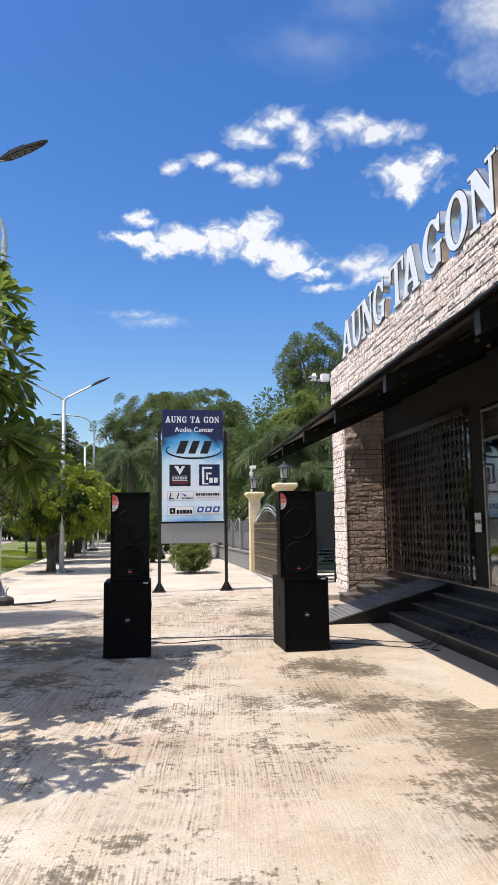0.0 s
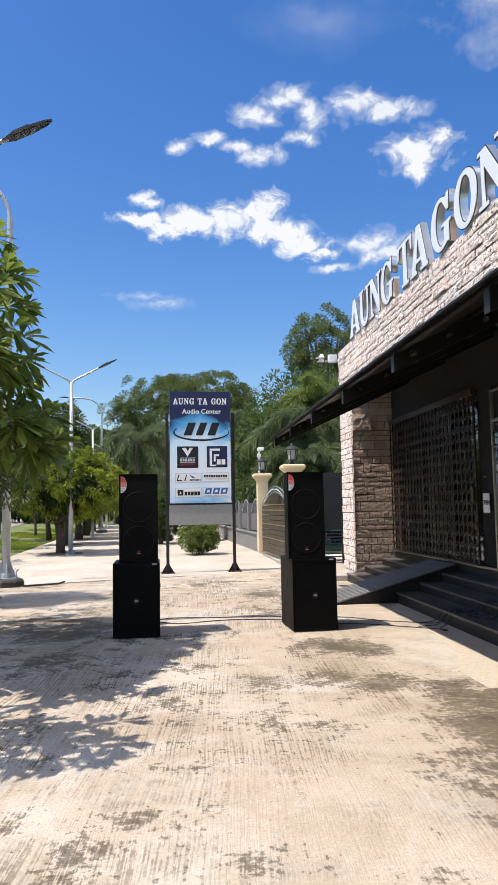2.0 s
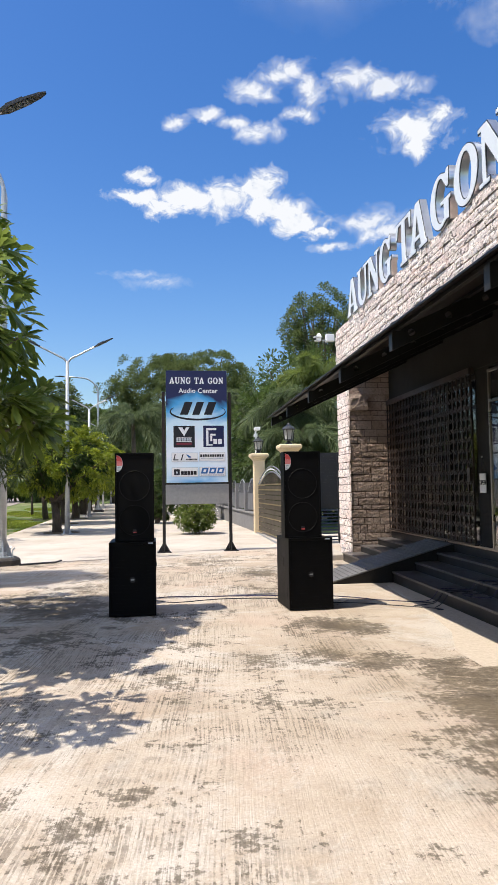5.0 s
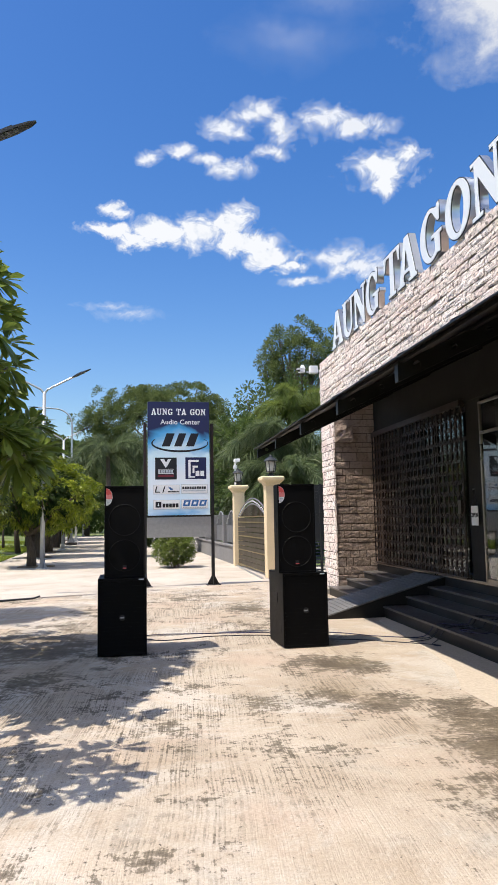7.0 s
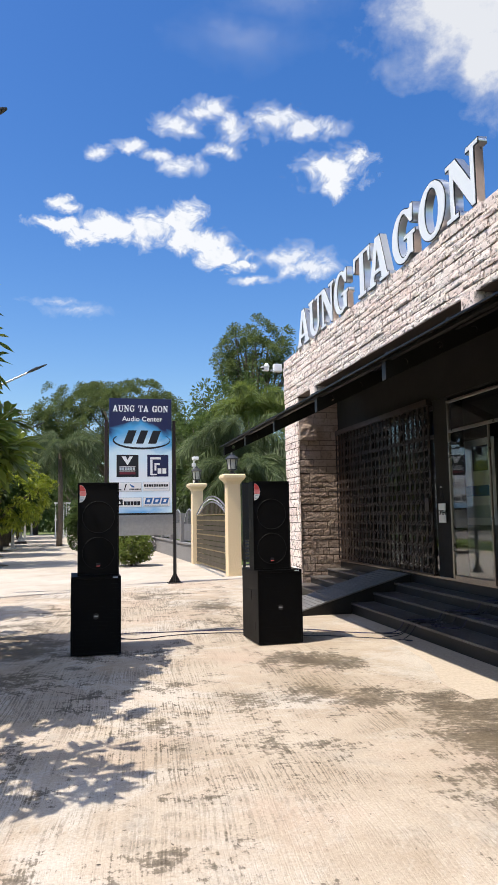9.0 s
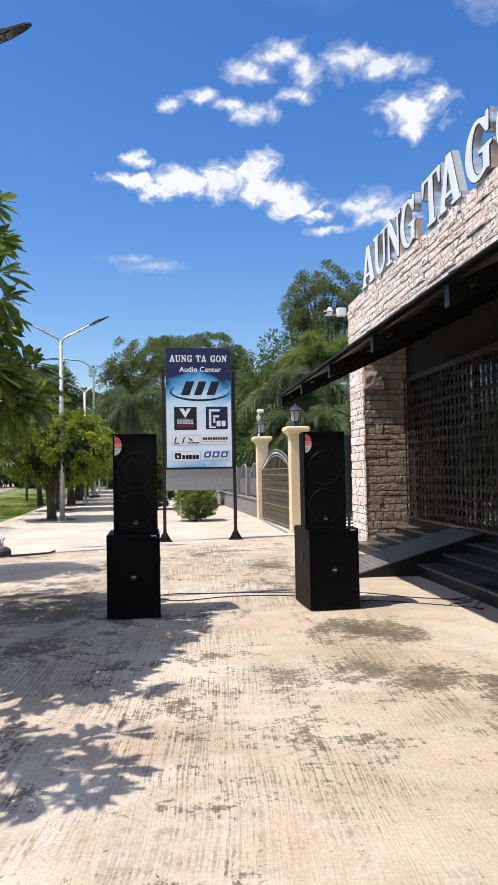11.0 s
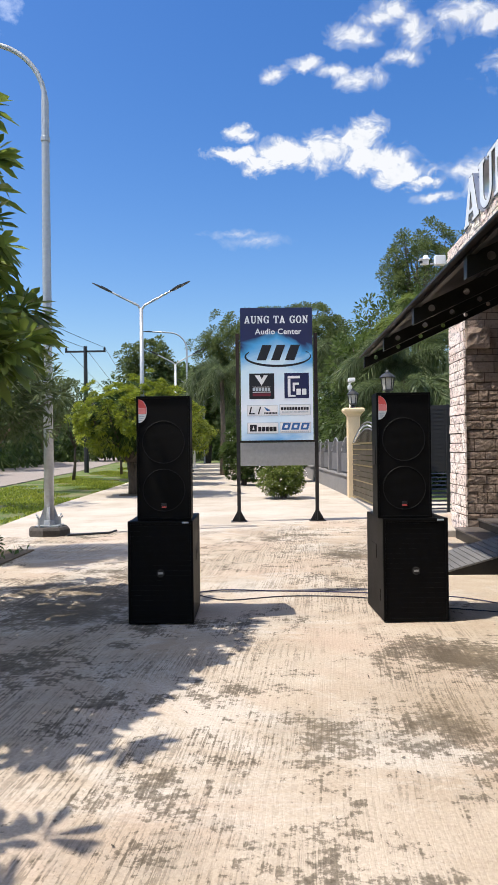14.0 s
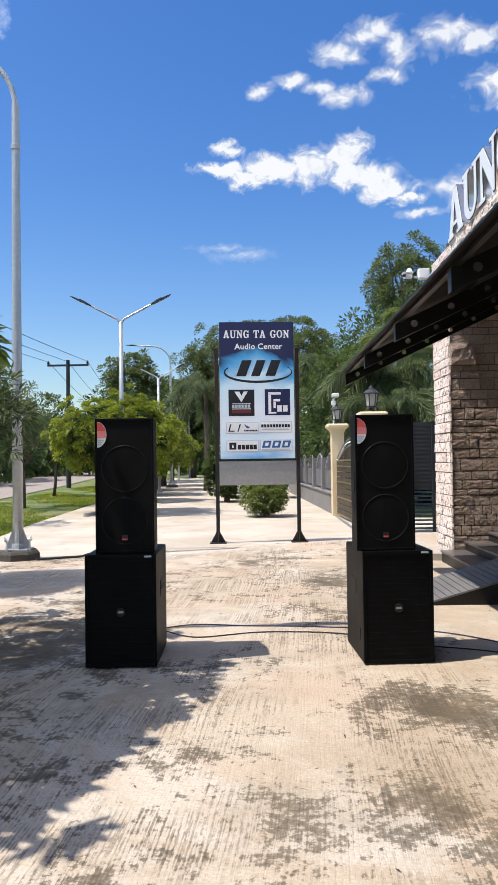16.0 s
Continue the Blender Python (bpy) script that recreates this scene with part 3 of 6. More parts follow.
# shop windows behind the gate and the glazed door
def glazed(name, y0, y1, z0, z1, x, label, mat, bars=(), rail=None):
    w = thing(name, pose(x, y0, z0), label, "window", kind="structure")
    b = 0.055
    L, H = y1 - y0, z1 - z0
    for a in ((0, 0, L, b), (0, H - b, L, H)):
        part("frame_rail", boxed(0, a[0], a[1], 0.09, a[2], a[3], 0.004), mat, w)
    for y in (0, *bars, L - b):
        part("frame_stile", boxed(0.003, y, b, 0.087, y + b, H - b, 0.004), mat, w)
    if rail:
        part("transom", boxed(0.004, b, rail, 0.086, L - b, rail + b, 0.004), mat, w)
    edges = [0, *bars, L - b]
    for ya, yb in zip(edges, edges[1:]):
        for za, zb in ((b, rail), (rail + b, H - b)) if rail else ((b, H - b),):
            g = part("pane", boxed(0.04, ya + b, za, 0.048, yb, zb), M["glass"], w)
            g.visible_shadow = False
    return w


glazed("window_1", 9.97, 14.05, FLOOR + 0.03, 3.08, RX + 0.1, "dark shop window behind the folding gate", M["dark_metal"], (1.3, 2.6), 2.0)
# the door: a fixed glass leaf, an open doorway beside it, glass above both
door = thing("door_1", pose(RX - 0.02, 5.6, FLOOR + 0.03), "glazed shop entrance in champagne aluminium, standing open", "door", kind="structure")
DH, DL = 2.45, 3.88
part("frame_rail", boxed(0, 0, DH - 0.035, 0.05, DL, DH, 0.004), M["aluminium"], door)
part("transom", boxed(0.002, 0.035, 2.0, 0.048, DL - 0.035, 2.04, 0.004), M["aluminium"], door)
for y in (0, DL - 0.035):
    part("frame_stile", boxed(0.003, y, 0, 0.047, y + 0.035, DH - 0.035, 0.004), M["aluminium"], door)
for y0, y1, x in ((2.86, 3.845, 0.02), (0.035, 1.2, 0.02)):
    leaf = part("leaf_glass", boxed(x, y0, 0.06, x + 0.01, y1, 1.99), M["glass"], door)
    leaf.visible_shadow = False
    part("bottom_rail", boxed(x - 0.008, y0, 0.0, x + 0.02, y1, 0.05, 0.004), M["aluminium"], leaf)
    part("edge_stile", boxed(x - 0.008, y0 - 0.025, 0.0, x + 0.02, y0, 1.995, 0.004), M["aluminium"], leaf)
part("fanlight", boxed(0.02, 0.035, 2.04, 0.03, DL - 0.035, DH - 0.035), M["glass"], door).visible_shadow = False

# a printed board and a counter inside, seen through the glass
board = thing("display_board", pose(4.74, 9.72, FLOOR), "white and blue printed display board inside the shop", "display board")
part("panel", boxed(0, -0.6, 0.75, 0.04, 0.6, 1.95, 0.004), M["white"], board)
part("stand", boxed(0.0, -0.5, 0, 0.3, 0.5, 0.75, 0.01), M["steel_sheet"], board)
for a, b, c, d, k in ((-0.5, 1.5, -0.1, 1.85, "navy"), (0.1, 1.5, 0.5, 1.85, "navy"), (-0.5, 1.15, 0.5, 1.3, "blue_print"), (-0.5, 0.85, 0.5, 1.02, "grey_print")):
    part("printed_bar", boxed(-0.004, a, b, 0, c, d), M[k], board)

# open sign that hangs on the dark wall
osign = thing("open_sign", pose(RX - 0.012, 9.72, 1.36), "small white hanging sign that reads open", "sign")
part("board", boxed(-0.012, -0.1, 0, 0.0, 0.1, 0.27, 0.003), M["white"], osign)
bm = tube(bmesh.new(), [(-0.006, -0.085, 0.26), (-0.003, 0, 0.50), (-0.006, 0.085, 0.26)], 0.004, 6)
part("string", bm, M["cable"], osign)
part("hook", boxed(-0.02, -0.008, 0.49, 0.0, 0.008, 0.51), M["steel_sheet"], osign)


def words(text, size, mat, parent, m, name="lettering", spread=1.0, bold=0.0, depth=0.002):
    cu = bpy.data.curves.new(name, "FONT")
    cu.body, cu.size, cu.align_x, cu.align_y = text, size, "CENTER", "CENTER"
    cu.extrude, cu.offset, cu.space_character, cu.resolution_u = depth, bold, spread, 3
    tmp = bpy.data.objects.new(name, cu)
    scene.collection.objects.link(tmp)
    bpy.context.view_layer.update()
    me = bpy.data.meshes.new_from_object(tmp.evaluated_get(bpy.context.evaluated_depsgraph_get()))
    bpy.data.objects.remove(tmp)
    me.materials.clear()
    me.materials.append(mat)
    ob = new(name, me)
    ob.parent = parent
    ob.matrix_local = m
    return ob


EAST = Matrix(((0, 0, -1, 0), (-1, 0, 0, 0), (0, 1, 0, 0), (0, 0, 0, 1)))
NORTH = Matrix(((1, 0, 0, 0), (0, 0, -1, 0), (0, 1, 0, 0), (0, 0, 0, 1)))
words("OPEN", 0.088, M["black_print"], osign, Matrix.Translation((-0.014, 0, 0.14)) @ EAST, bold=0.002)

# awning: steel rafters with round holes, purlins and a dark sheet
AX, ARISE, AEND = 1.77, 0.46, 13.05
awning = thing("awning", pose(AX, 0, 2.583), "dark steel awning on perforated rafters over the shop steps", "awning", kind="structure")
AW = RX - AX + 0.02


def pierced_web(y0, y1, holes=8, r=0.032):
    """The web of a rafter: a sloping strip with a row of round holes."""
    bm = bmesh.new()
    cell = AW / holes
    for k in range(holes):
        xa, xb = k * cell, (k + 1) * cell
        xm = (xa + xb) / 2
        zm = xm * ARISE + 0.074
        ring_out, ring_in = [], []
        for i, (u, v) in enumerate(((1, 0), (1, 1), (0, 1), (-1, 1), (-1, 0), (-1, -1), (0, -1), (1, -1))):
            x = xm + u * cell / 2
            ring_out.append((x, x * ARISE + 0.074 + v * 0.074))
            a = math.pi / 4 * i
            ring_in.append((xm + r * math.cos(a), zm + r * math.sin(a)))
        f = [[bm.verts.new((x, yy, z)) for x, z in rg] for yy in (y0, y1) for rg in (ring_out, ring_in)]
        for i in range(8):
            j = (i + 1) % 8
            bm.faces.new((f[0][i], f[0][j], f[1][j], f[1][i]))
            bm.faces.new((f[2][j], f[2][i], f[3][i], f[3][j]))
            bm.faces.new((f[1][i], f[1][j], f[3][j], f[3][i]))
    bmesh.ops.remove_doubles(bm, verts=bm.verts[:], dist=0.0005)
    bmesh.ops.recalc_face_normals(bm, faces=bm.faces[:])
    return bm


for k in range(9):
    y = AEND - 0.06 - 1.82 * k
    bm = pierced_web(y - 0.03, y - 0.024)
    raf = part("rafter", bm, M["awning_metal"], awning)
    part("end_plate", boxed(-0.006, y - 0.034, 0.0, 0.0, y + 0.045, 0.148, 0.002), M["end_plate"], raf)
    for z in (0.0, 0.140):
        bm = prism(bmesh.new(), [(0.0, z), (AW, AW * ARISE + z), (AW, AW * ARISE + z + 0.008), (0.0, z + 0.008)], y - 0.024, y + 0.045)
        part("flange", bm, M["awning_metal"], raf)
for j, x in enumerate((0.02, 0.62, 1.22, 1.82, 2.4)):
    z = x * ARISE + 0.148
    part("purlin", boxed(x, -4, z, x + 0.04, AEND, z + 0.03, 0.003), M["awning_metal"], awning)
t = 0.012
bm = bmesh.new()
ys = np.linspace(-4.05, AEND + 0.05, 2)
prism(bm, [(-0.05, 0.178 - 0.02), (AW, AW * ARISE + 0.182), (AW, AW * ARISE + 0.182 + t), (-0.05, 0.178 - 0.02 + t)], -4.05, AEND + 0.05)
part("roof_sheet", bm, M["awning_sheet"], awning)
part("edge_trim", boxed(-0.062, -4.05, 0.160, -0.05, AEND + 0.05, 0.174, 0.002), M["awning_metal"], awning)
for j in range(18):
    y = AEND - 0.5 - j
    bm = prism(bmesh.new(), [(-0.05, 0.172), (AW, AW * ARISE + 0.196), (AW, AW * ARISE + 0.216), (-0.05, 0.192)], y - 0.02, y + 0.02)
    part("sheet_rib", bm, M["awning_sheet"], awning)


# parapet letters
def arc(cx, cy, rx, ry, a0, a1, n=14):
    return [(cx + rx * math.cos(radians(a0 + (a1 - a0) * i / n)), cy + ry * math.sin(radians(a0 + (a1 - a0) * i / n))) for i in range(n + 1)]


GLYPHS = {}
GLYPHS["A"] = [[(0, 0), (.37, 0), (.37, .08), (.29, .08), (.335, .22), (.62, .22), (.665, .08), (.57, .08), (.57, 0), (1, 0), (1, .08), (.93, .08), (.61, 1), (.39, 1), (.07, .08), (0, .08)],
          [(.365, .31), (.59, .31), (.475, .70)]]
GLYPHS["U"] = [[(0, 1), (0, .92), (.09, .92), *arc(.49, .33, .40, .35, 180, 360), (.89, .92), (1, .92), (1, 1), (.62, 1), (.62, .92), (.74, .92), *arc(.54, .33, .20, .22, 360, 180), (.34, .92), (.43, .92), (.43, 1)]]
GLYPHS["N"] = [[(0, 0), (.37, 0), (.37, .08), (.25, .08), (.25, .68), (.77, 0), (.88, 0), (.88, .92), (1, .92), (1, 1), (.64, 1), (.64, .92), (.76, .92), (.76, .42), (.32, 1), (0, 1), (0, .92), (.12, .92), (.12, .08), (0, .08)]]
GLYPHS["G"] = [[(.92, 1), (.84, 1), (.80, .94), *arc(.5, .5, .48, .515, 62, 295, 20), (.80, .07), (.92, .05), (.92, .40), (1, .40), (1, .48), (.54, .48), (.54, .40), (.68, .40), (.68, .14), *arc(.53, .5, .25, .42, 300, 70, 18), (.82, .66), (.92, .66)]]
GLYPHS["T"] = [[(.26, 0), (.74, 0), (.74, .08), (.63, .08), (.63, .92), (.84, .92), (.92, .66), (1, .66), (1, 1), (0, 1), (0, .66), (.08, .66), (.16, .92), (.37, .92), (.37, .08), (.26, .08)]]
GLYPHS["O"] = [arc(.5, .5, .5, .515, 0, 350, 35), arc(.5, .5, .25, .41, 0, 350, 35)]


def glyph(ch, w, h, depth, grow, mat, parent, m, name):
    cu = bpy.data.curves.new(name, "CURVE")
    cu.dimensions, cu.fill_mode, cu.extrude, cu.offset = "2D", "BOTH", depth / 2, grow
    for loop in GLYPHS[ch]:
        sp = cu.splines.new("POLY")
        sp.points.add(len(loop) - 1)
        for p, (x, y) in zip(sp.points, loop):
            p.co = (x * w, y * h, 0, 1)
        sp.use_cyclic_u = True
    tmp = bpy.data.objects.new(name, cu)
    scene.collection.objects.link(tmp)
    bpy.context.view_layer.update()
    me = bpy.data.meshes.new_from_object(tmp.evaluated_get(bpy.context.evaluated_depsgraph_get()))
    bpy.data.objects.remove(tmp)
    me.materials.clear()
    me.materials.append(mat)
    ob = new(name, me)
    if parent:
        ob.parent = parent
    ob.matrix_local = m
    return ob


for ch, y, w in zip("AUNGTAGON", (13.88, 13.09, 12.38, 11.66, 10.69, 10.09, 9.22, 8.39, 7.66), (0.80, 0.72, 0.74, 0.70, 0.68, 0.74, 0.72, 0.70, 0.72)):
    let = thing("channel_letter", pose(FX + 0.08, y, 4.785), "white faced steel channel letter on the parapet", "letter", "letters on the parapet")
    glyph(ch, w, 0.69, 0.10, 0.010, M["chrome"], let, Matrix.Translation((-0.015, 0, 0)) @ EAST, "letter_return")
    glyph(ch, w, 0.69, 0.006, 0.010, M["dark_ring"], let, Matrix.Translation((-0.068, 0, 0)) @ EAST, "letter_edge")
    glyph(ch, w, 0.69, 0.006, -0.004, M["letter_white"], let, Matrix.Translation((-0.074, 0, 0)) @ EAST, "letter_face")

# floodlight and camera on an arm at the parapet's end
flood = thing("security_camera", pose(FX + 0.24, 15.12, 4.62) @ Matrix.Scale(0.7, 4), "white security camera and floodlight on a wall arm", "camera")
part("arm", tube(bmesh.new(), [(0, -0.02, 0), (-0.05, 0.12, 0.05), (-0.3, 0.32, 0.06), (-0.62, 0.40, 0.05)], 0.025, 8), M["galvanised"], flood)
part("floodlight", boxed(-0.52, 0.25, 0.0, -0.26, 0.45, 0.24, 0.02), M["white"], flood)
cam_body = part("camera_body", boxed(-0.86, 0.33, 0.03, -0.66, 0.47, 0.14, 0.025), M["white"], flood)
part("lens", tube(bmesh.new(), [(-0.85, 0.32, 0.085), (-0.88, 0.27, 0.07)], 0.035, 10), M["lamp_black"], cam_body)
part("sunshade", boxed(-0.90, 0.29, 0.15, -0.64, 0.5, 0.165, 0.004), M["white"], cam_body)
part("dome", lathe(bmesh.new(), [(0.07, 0.16), (0.08, 0.2), (0.05, 0.27), (0.02, 0.28)], 14, (-0.72, 0.42, 0)), M["white"], cam_body)
# grey downpipe behind the corner
tagged(part("downpipe", tube(bmesh.new(), [(FX + 0.2, 15.16, 0.0), (FX + 0.2, 15.16, 4.6)], 0.045, 10), M["fence_grey"]), "grey plastic downpipe at the shop's corner", "pipe")

# ---- loudspeakers ----
def ring(bm, cx, y, cz, r, thick, n=40):
    pts = [(cx + r * math.cos(2 * math.pi * i / n), y, cz + r * math.sin(2 * math.pi * i / n)) for i in range(n + 1)]
    return tube(bm, pts, thick, 6, cap=False)


def disc(bm, cx, y, cz, rx, rz, depth=0.004, n=28):
    return prism(bm, [(cx + rx * math.cos(2 * math.pi * i / n), cz + rz * math.sin(2 * math.pi * i / n)) for i in range(n)], y - depth, y)


def subwoofer(m, label):
    w, d, h = 0.545, 0.70, 0.865
    t = thing("subwoofer", m, label, "loudspeaker", "loudspeakers on the forecourt")
    part("cabinet", boxed(-w / 2, 0.018, 0.012, w / 2, d, h, 0.012), M["black_paint"], t)
    # frame lip round the grille, then the grille in folded bands
    for a in ((-w / 2, 0.012, -w / 2 + 0.022, h), (w / 2 - 0.022, 0.012, w / 2, h)):
        part("lip", boxed(a[0], 0.0, a[1], a[2], 0.03, a[3], 0.006), M["black_paint"], t)
    for z0, z1 in ((0.012, 0.036), (h - 0.03, h)):
        part("lip", boxed(-w / 2 + 0.022, 0.001, z0, w / 2 - 0.022, 0.03, z1, 0.006), M["black_paint"], t)
    g = part("grille", boxed(-w / 2 + 0.022, 0.008, 0.036, w / 2 - 0.022, 0.02, h - 0.03), M["grille"], t)
    for k in range(19):
        z = 0.07 + k * 0.041
        part("grille_fold", boxed(-w / 2 + 0.024, 0.0065, z, w / 2 - 0.024, 0.0085, z + 0.012), M["grille"], g)
    bm = disc(bmesh.new(), 0, 0.004, 0.43, 0.03, 0.03)
    badge = part("badge", ring(bm, 0, 0.0, 0.43, 0.03, 0.004), M["dark_ring"], t, "round badge with a pale rim")
    part("badge_bar", boxed(-0.02, -0.004, 0.422, 0.02, 0.0005, 0.438), M["steel_sheet"], badge)
    part("name_plate", boxed(w / 2 - 0.09, -0.002, h - 0.022, w / 2 - 0.035, 0.003, h - 0.008), M["grey_print"], t)
    for s in (-1, 1):
        hd = part("handle", boxed(s * w / 2 - 0.004, 0.27, 0.50, s * w / 2 + 0.004, 0.47, 0.62, 0.003), M["black_paint"], t)
        part("handle_bar", boxed(s * w / 2 - 0.002, 0.30, 0.55, s * w / 2 + 0.010, 0.44, 0.58, 0.006), M["rubber"], hd)
        for y in (0.08, d - 0.08):
            part("foot", lathe(bmesh.new(), [(0.022, 0), (0.024, 0.008), (0.02, 0.02)], 12, (s * (w / 2 - 0.07), y, 0)), M["rubber"], t)
    part("socket_plate", boxed(-w / 2 - 0.003, 0.12, 0.16, -w / 2 + 0.002, 0.2, 0.26), M["black_paint"], t)
    return t


def top_speaker(m, label):
    w, d, h = 0.455, 0.46, 1.045
    t = thing("two_way_speaker", m, label, "loudspeaker", "loudspeakers on the forecourt")
    bm = bmesh.new()
    # cabinet narrows toward its back
    f, b = w / 2, w / 2 - 0.075
    a = [bm.verts.new(p) for p in ((-f, 0.015, 0), (f, 0.015, 0), (f, 0.2, 0), (b, d, 0), (-b, d, 0), (-f, 0.2, 0))]
    c = [bm.verts.new((v.co.x, v.co.y, h)) for v in a]
    bm.faces.new(list(reversed(a)))
    bm.faces.new(c)
    for k in range(6):
        bm.faces.new((a[k], a[(k + 1) % 6], c[(k + 1) % 6], c[k]))
    bmesh.ops.bevel(bm, geom=bm.edges[:], offset=0.01, segments=2, affect="EDGES")
    part("cabinet", bm, M["black_paint"], t)
    for x0, x1 in ((-f, -f + 0.016), (f - 0.016, f)):
        part("lip", boxed(x0, 0.0, 0, x1, 0.03, h, 0.005), M["black_paint"], t)
    for z0, z1 in ((0, 0.018), (h - 0.018, h)):
        part("lip", boxed(-f + 0.016, 0.001, z0, f - 0.016, 0.03, z1, 0.005), M["black_paint"], t)
    part("grille", boxed(-f + 0.016, 0.010, 0.018, f - 0.016, 0.02, h - 0.018), M["grille"], t)
    for z in (0.25, 0.655):
        wf = part("woofer_rim", ring(bmesh.new(), 0, 0.009, z, 0.178, 0.0035), M["ring_black"], t)
        bm = bmesh.new()
        n = 36
        rings = []
        for r, y in ((0.172, 0.009), (0.12, 0.0085), (0.05, 0.0075), (0.0, 0.0068)):
            if r:
                rings.append([bm.verts.new((r * math.cos(2 * math.pi * i / n), y, z + r * math.sin(2 * math.pi * i / n))) for i in range(n)])
        for p, q in zip(rings, rings[1:]):
            for i in range(n):
                bm.faces.new((p[i], q[i], q[(i + 1) % n], p[(i + 1) % n]))
        bm.faces.new(rings[-1])
        bmesh.ops.recalc_face_normals(bm, faces=bm.faces[:])
        part("woofer_cone", bm, M["grille"], wf, smooth=True)
    bdg = part("badge", boxed(-0.022, 0.002, 0.10, 0.022, 0.008, 0.14, 0.003), M["black_print"], t, "small black and red maker's plate")
    part("badge_bar", boxed(-0.02, 0.000, 0.101, 0.02, 0.003, 0.112), M["red"], bdg)
    # half-round sticker at the upper corner: red head, white foot, dark bars
    x0 = -f + 0.018
    zc = h - 0.125
    out = [(x0 + 0.072 * math.cos(radians(q)), zc + 0.10 * math.sin(radians(q))) for q in range(-90, 91, 15)]
    st = part("sticker", prism(bmesh.new(), out, 0.006, 0.009), M["white"], t, "half-round red and white sticker")
    up = [(x0 + 0.070 * math.cos(radians(q)), zc + 0.098 * math.sin(radians(q))) for q in range(15, 91, 15)]
    part("sticker_head", prism(bmesh.new(), [(x0 + 0.001, zc + 0.025), *up], 0.003, 0.0055), M["red"], st)
    mid = [(x0 + 0.069 * math.cos(radians(q)), zc + 0.098 * math.sin(radians(q))) for q in range(-15, 16, 10)]
    part("sticker_middle", prism(bmesh.new(), [(x0 + 0.001, zc - 0.025), *mid, (x0 + 0.001, zc + 0.022)], 0.003, 0.0055), M["pale_red"], st)
    for k in range(3):
        part("sticker_bar", boxed(x0 + 0.008, 0.003, zc - 0.05 - k * 0.016, x0 + 0.05 - 0.007 * k, 0.0055, zc - 0.042 - k * 0.016), M["grey_print"], st)
    for s in (-1, 1):
        part("handle", boxed(s * f - 0.004, 0.06, 0.45, s * f + 0.004, 0.17, 0.60, 0.003), M["ring_black"], t)
    return t


subwoofer(pose(-0.493, 8.62, 0, 0, 0, 1.4), "tall black subwoofer cabinet standing on the concrete")
top_speaker(pose(-0.470, 8.70, 0.867, 0, 0, 1.4), "black double-woofer loudspeaker on a subwoofer, with red and white sticker")
subwoofer(pose(1.628, 8.67, 0, 0, 0, 3.6), "tall black subwoofer cabinet standing in full sun by the ramp")
top_speaker(pose(1.546, 8.69, 0.867, 0, 0, 3.6), "black double-woofer loudspeaker on a subwoofer near the shop steps")


def cable(pts, r, mat, label):
    cu = bpy.data.curves.new("cable", "CURVE")
    cu.dimensions, cu.bevel_depth, cu.bevel_resolution, cu.resolution_u = "3D", r, 2, 8
    sp = cu.splines.new("NURBS")
    sp.points.add(len(pts) - 1)
    for p, q in zip(sp.points, pts):
        p.co = (*q, 1)
    sp.use_endpoint_u, sp.order_u = True, 4
    tmp = bpy.data.objects.new("cable", cu)
    scene.collection.objects.link(tmp)
    bpy.context.view_layer.update()
    me = bpy.data.meshes.new_from_object(tmp.evaluated_get(bpy.context.evaluated_depsgraph_get()))
    bpy.data.objects.remove(tmp)
    me.materials.clear()
    me.materials.append(mat)
    return tagged(new("cable", me), label, "cable", "cables to the loudspeakers")


# along the ground from cabinet to cabinet
cable([(-0.56, 9.12, 0.2), (-0.5, 9.45, 0.06), (-0.345, 9.93, 0.008), (-0.05, 10.1, 0.008), (0.36, 9.97, 0.008), (0.8, 9.96, 0.008), (1.34, 9.87, 0.008), (2.1, 9.74, 0.008), (2.36, 9.55, 0.008), (2.58, 9.28, 0.008)], 0.0055, M["cable_blue"], "violet cable trailing over the concrete between the cabinets")
cable([(-0.54, 9.12, 0.18), (-0.47, 9.5, 0.05), (-0.36, 9.86, 0.012), (-0.23, 9.7, 0.008), (-0.02, 9.51, 0.008), (0.21, 9.6, 0.008), (0.53, 9.735, 0.008), (0.85, 9.73, 0.008), (1.31, 9.67, 0.008), (1.68, 9.4, 0.008), (1.97, 9.14, 0.008), (2.36, 9.06, 0.008), (2.5, 8.94, 0.008)], 0.0055, M["cable"], "dark cable trailing over the concrete between the cabinets")


def down_steps(y0, y1, y2, y3, bow):
    """Cable places from the pavement over three treads to the shop floor."""
    (xa, za), (xb, zb), (xc, zc) = TREADS
    return [(xa - 0.07, y0, 0.01), (xa - 0.02, y0 - 0.04, 0.1), (xa + 0.015, y0 - 0.08, za + 0.012), (xa + 0.15, y0 - bow, za + 0.009), (xb - 0.03, y1 + 0.06, za + 0.009),
            (xb - 0.015, y1 + 0.02, 0.24), (xb + 0.02, y1, zb + 0.012), (xb + 0.14, y1 - bow, zb + 0.009), (xc - 0.03, y2 + 0.06, zb + 0.009), (xc - 0.015, y2 + 0.02, 0.38),
            (xc + 0.02, y2, zc + 0.012), (xc + 0.14, y2 - bow, zc + 0.009), (4.27, y3 + 0.04, zc + 0.03), (4.29, y3, 0.60), (4.55, y3 - 0.1, 0.6)]


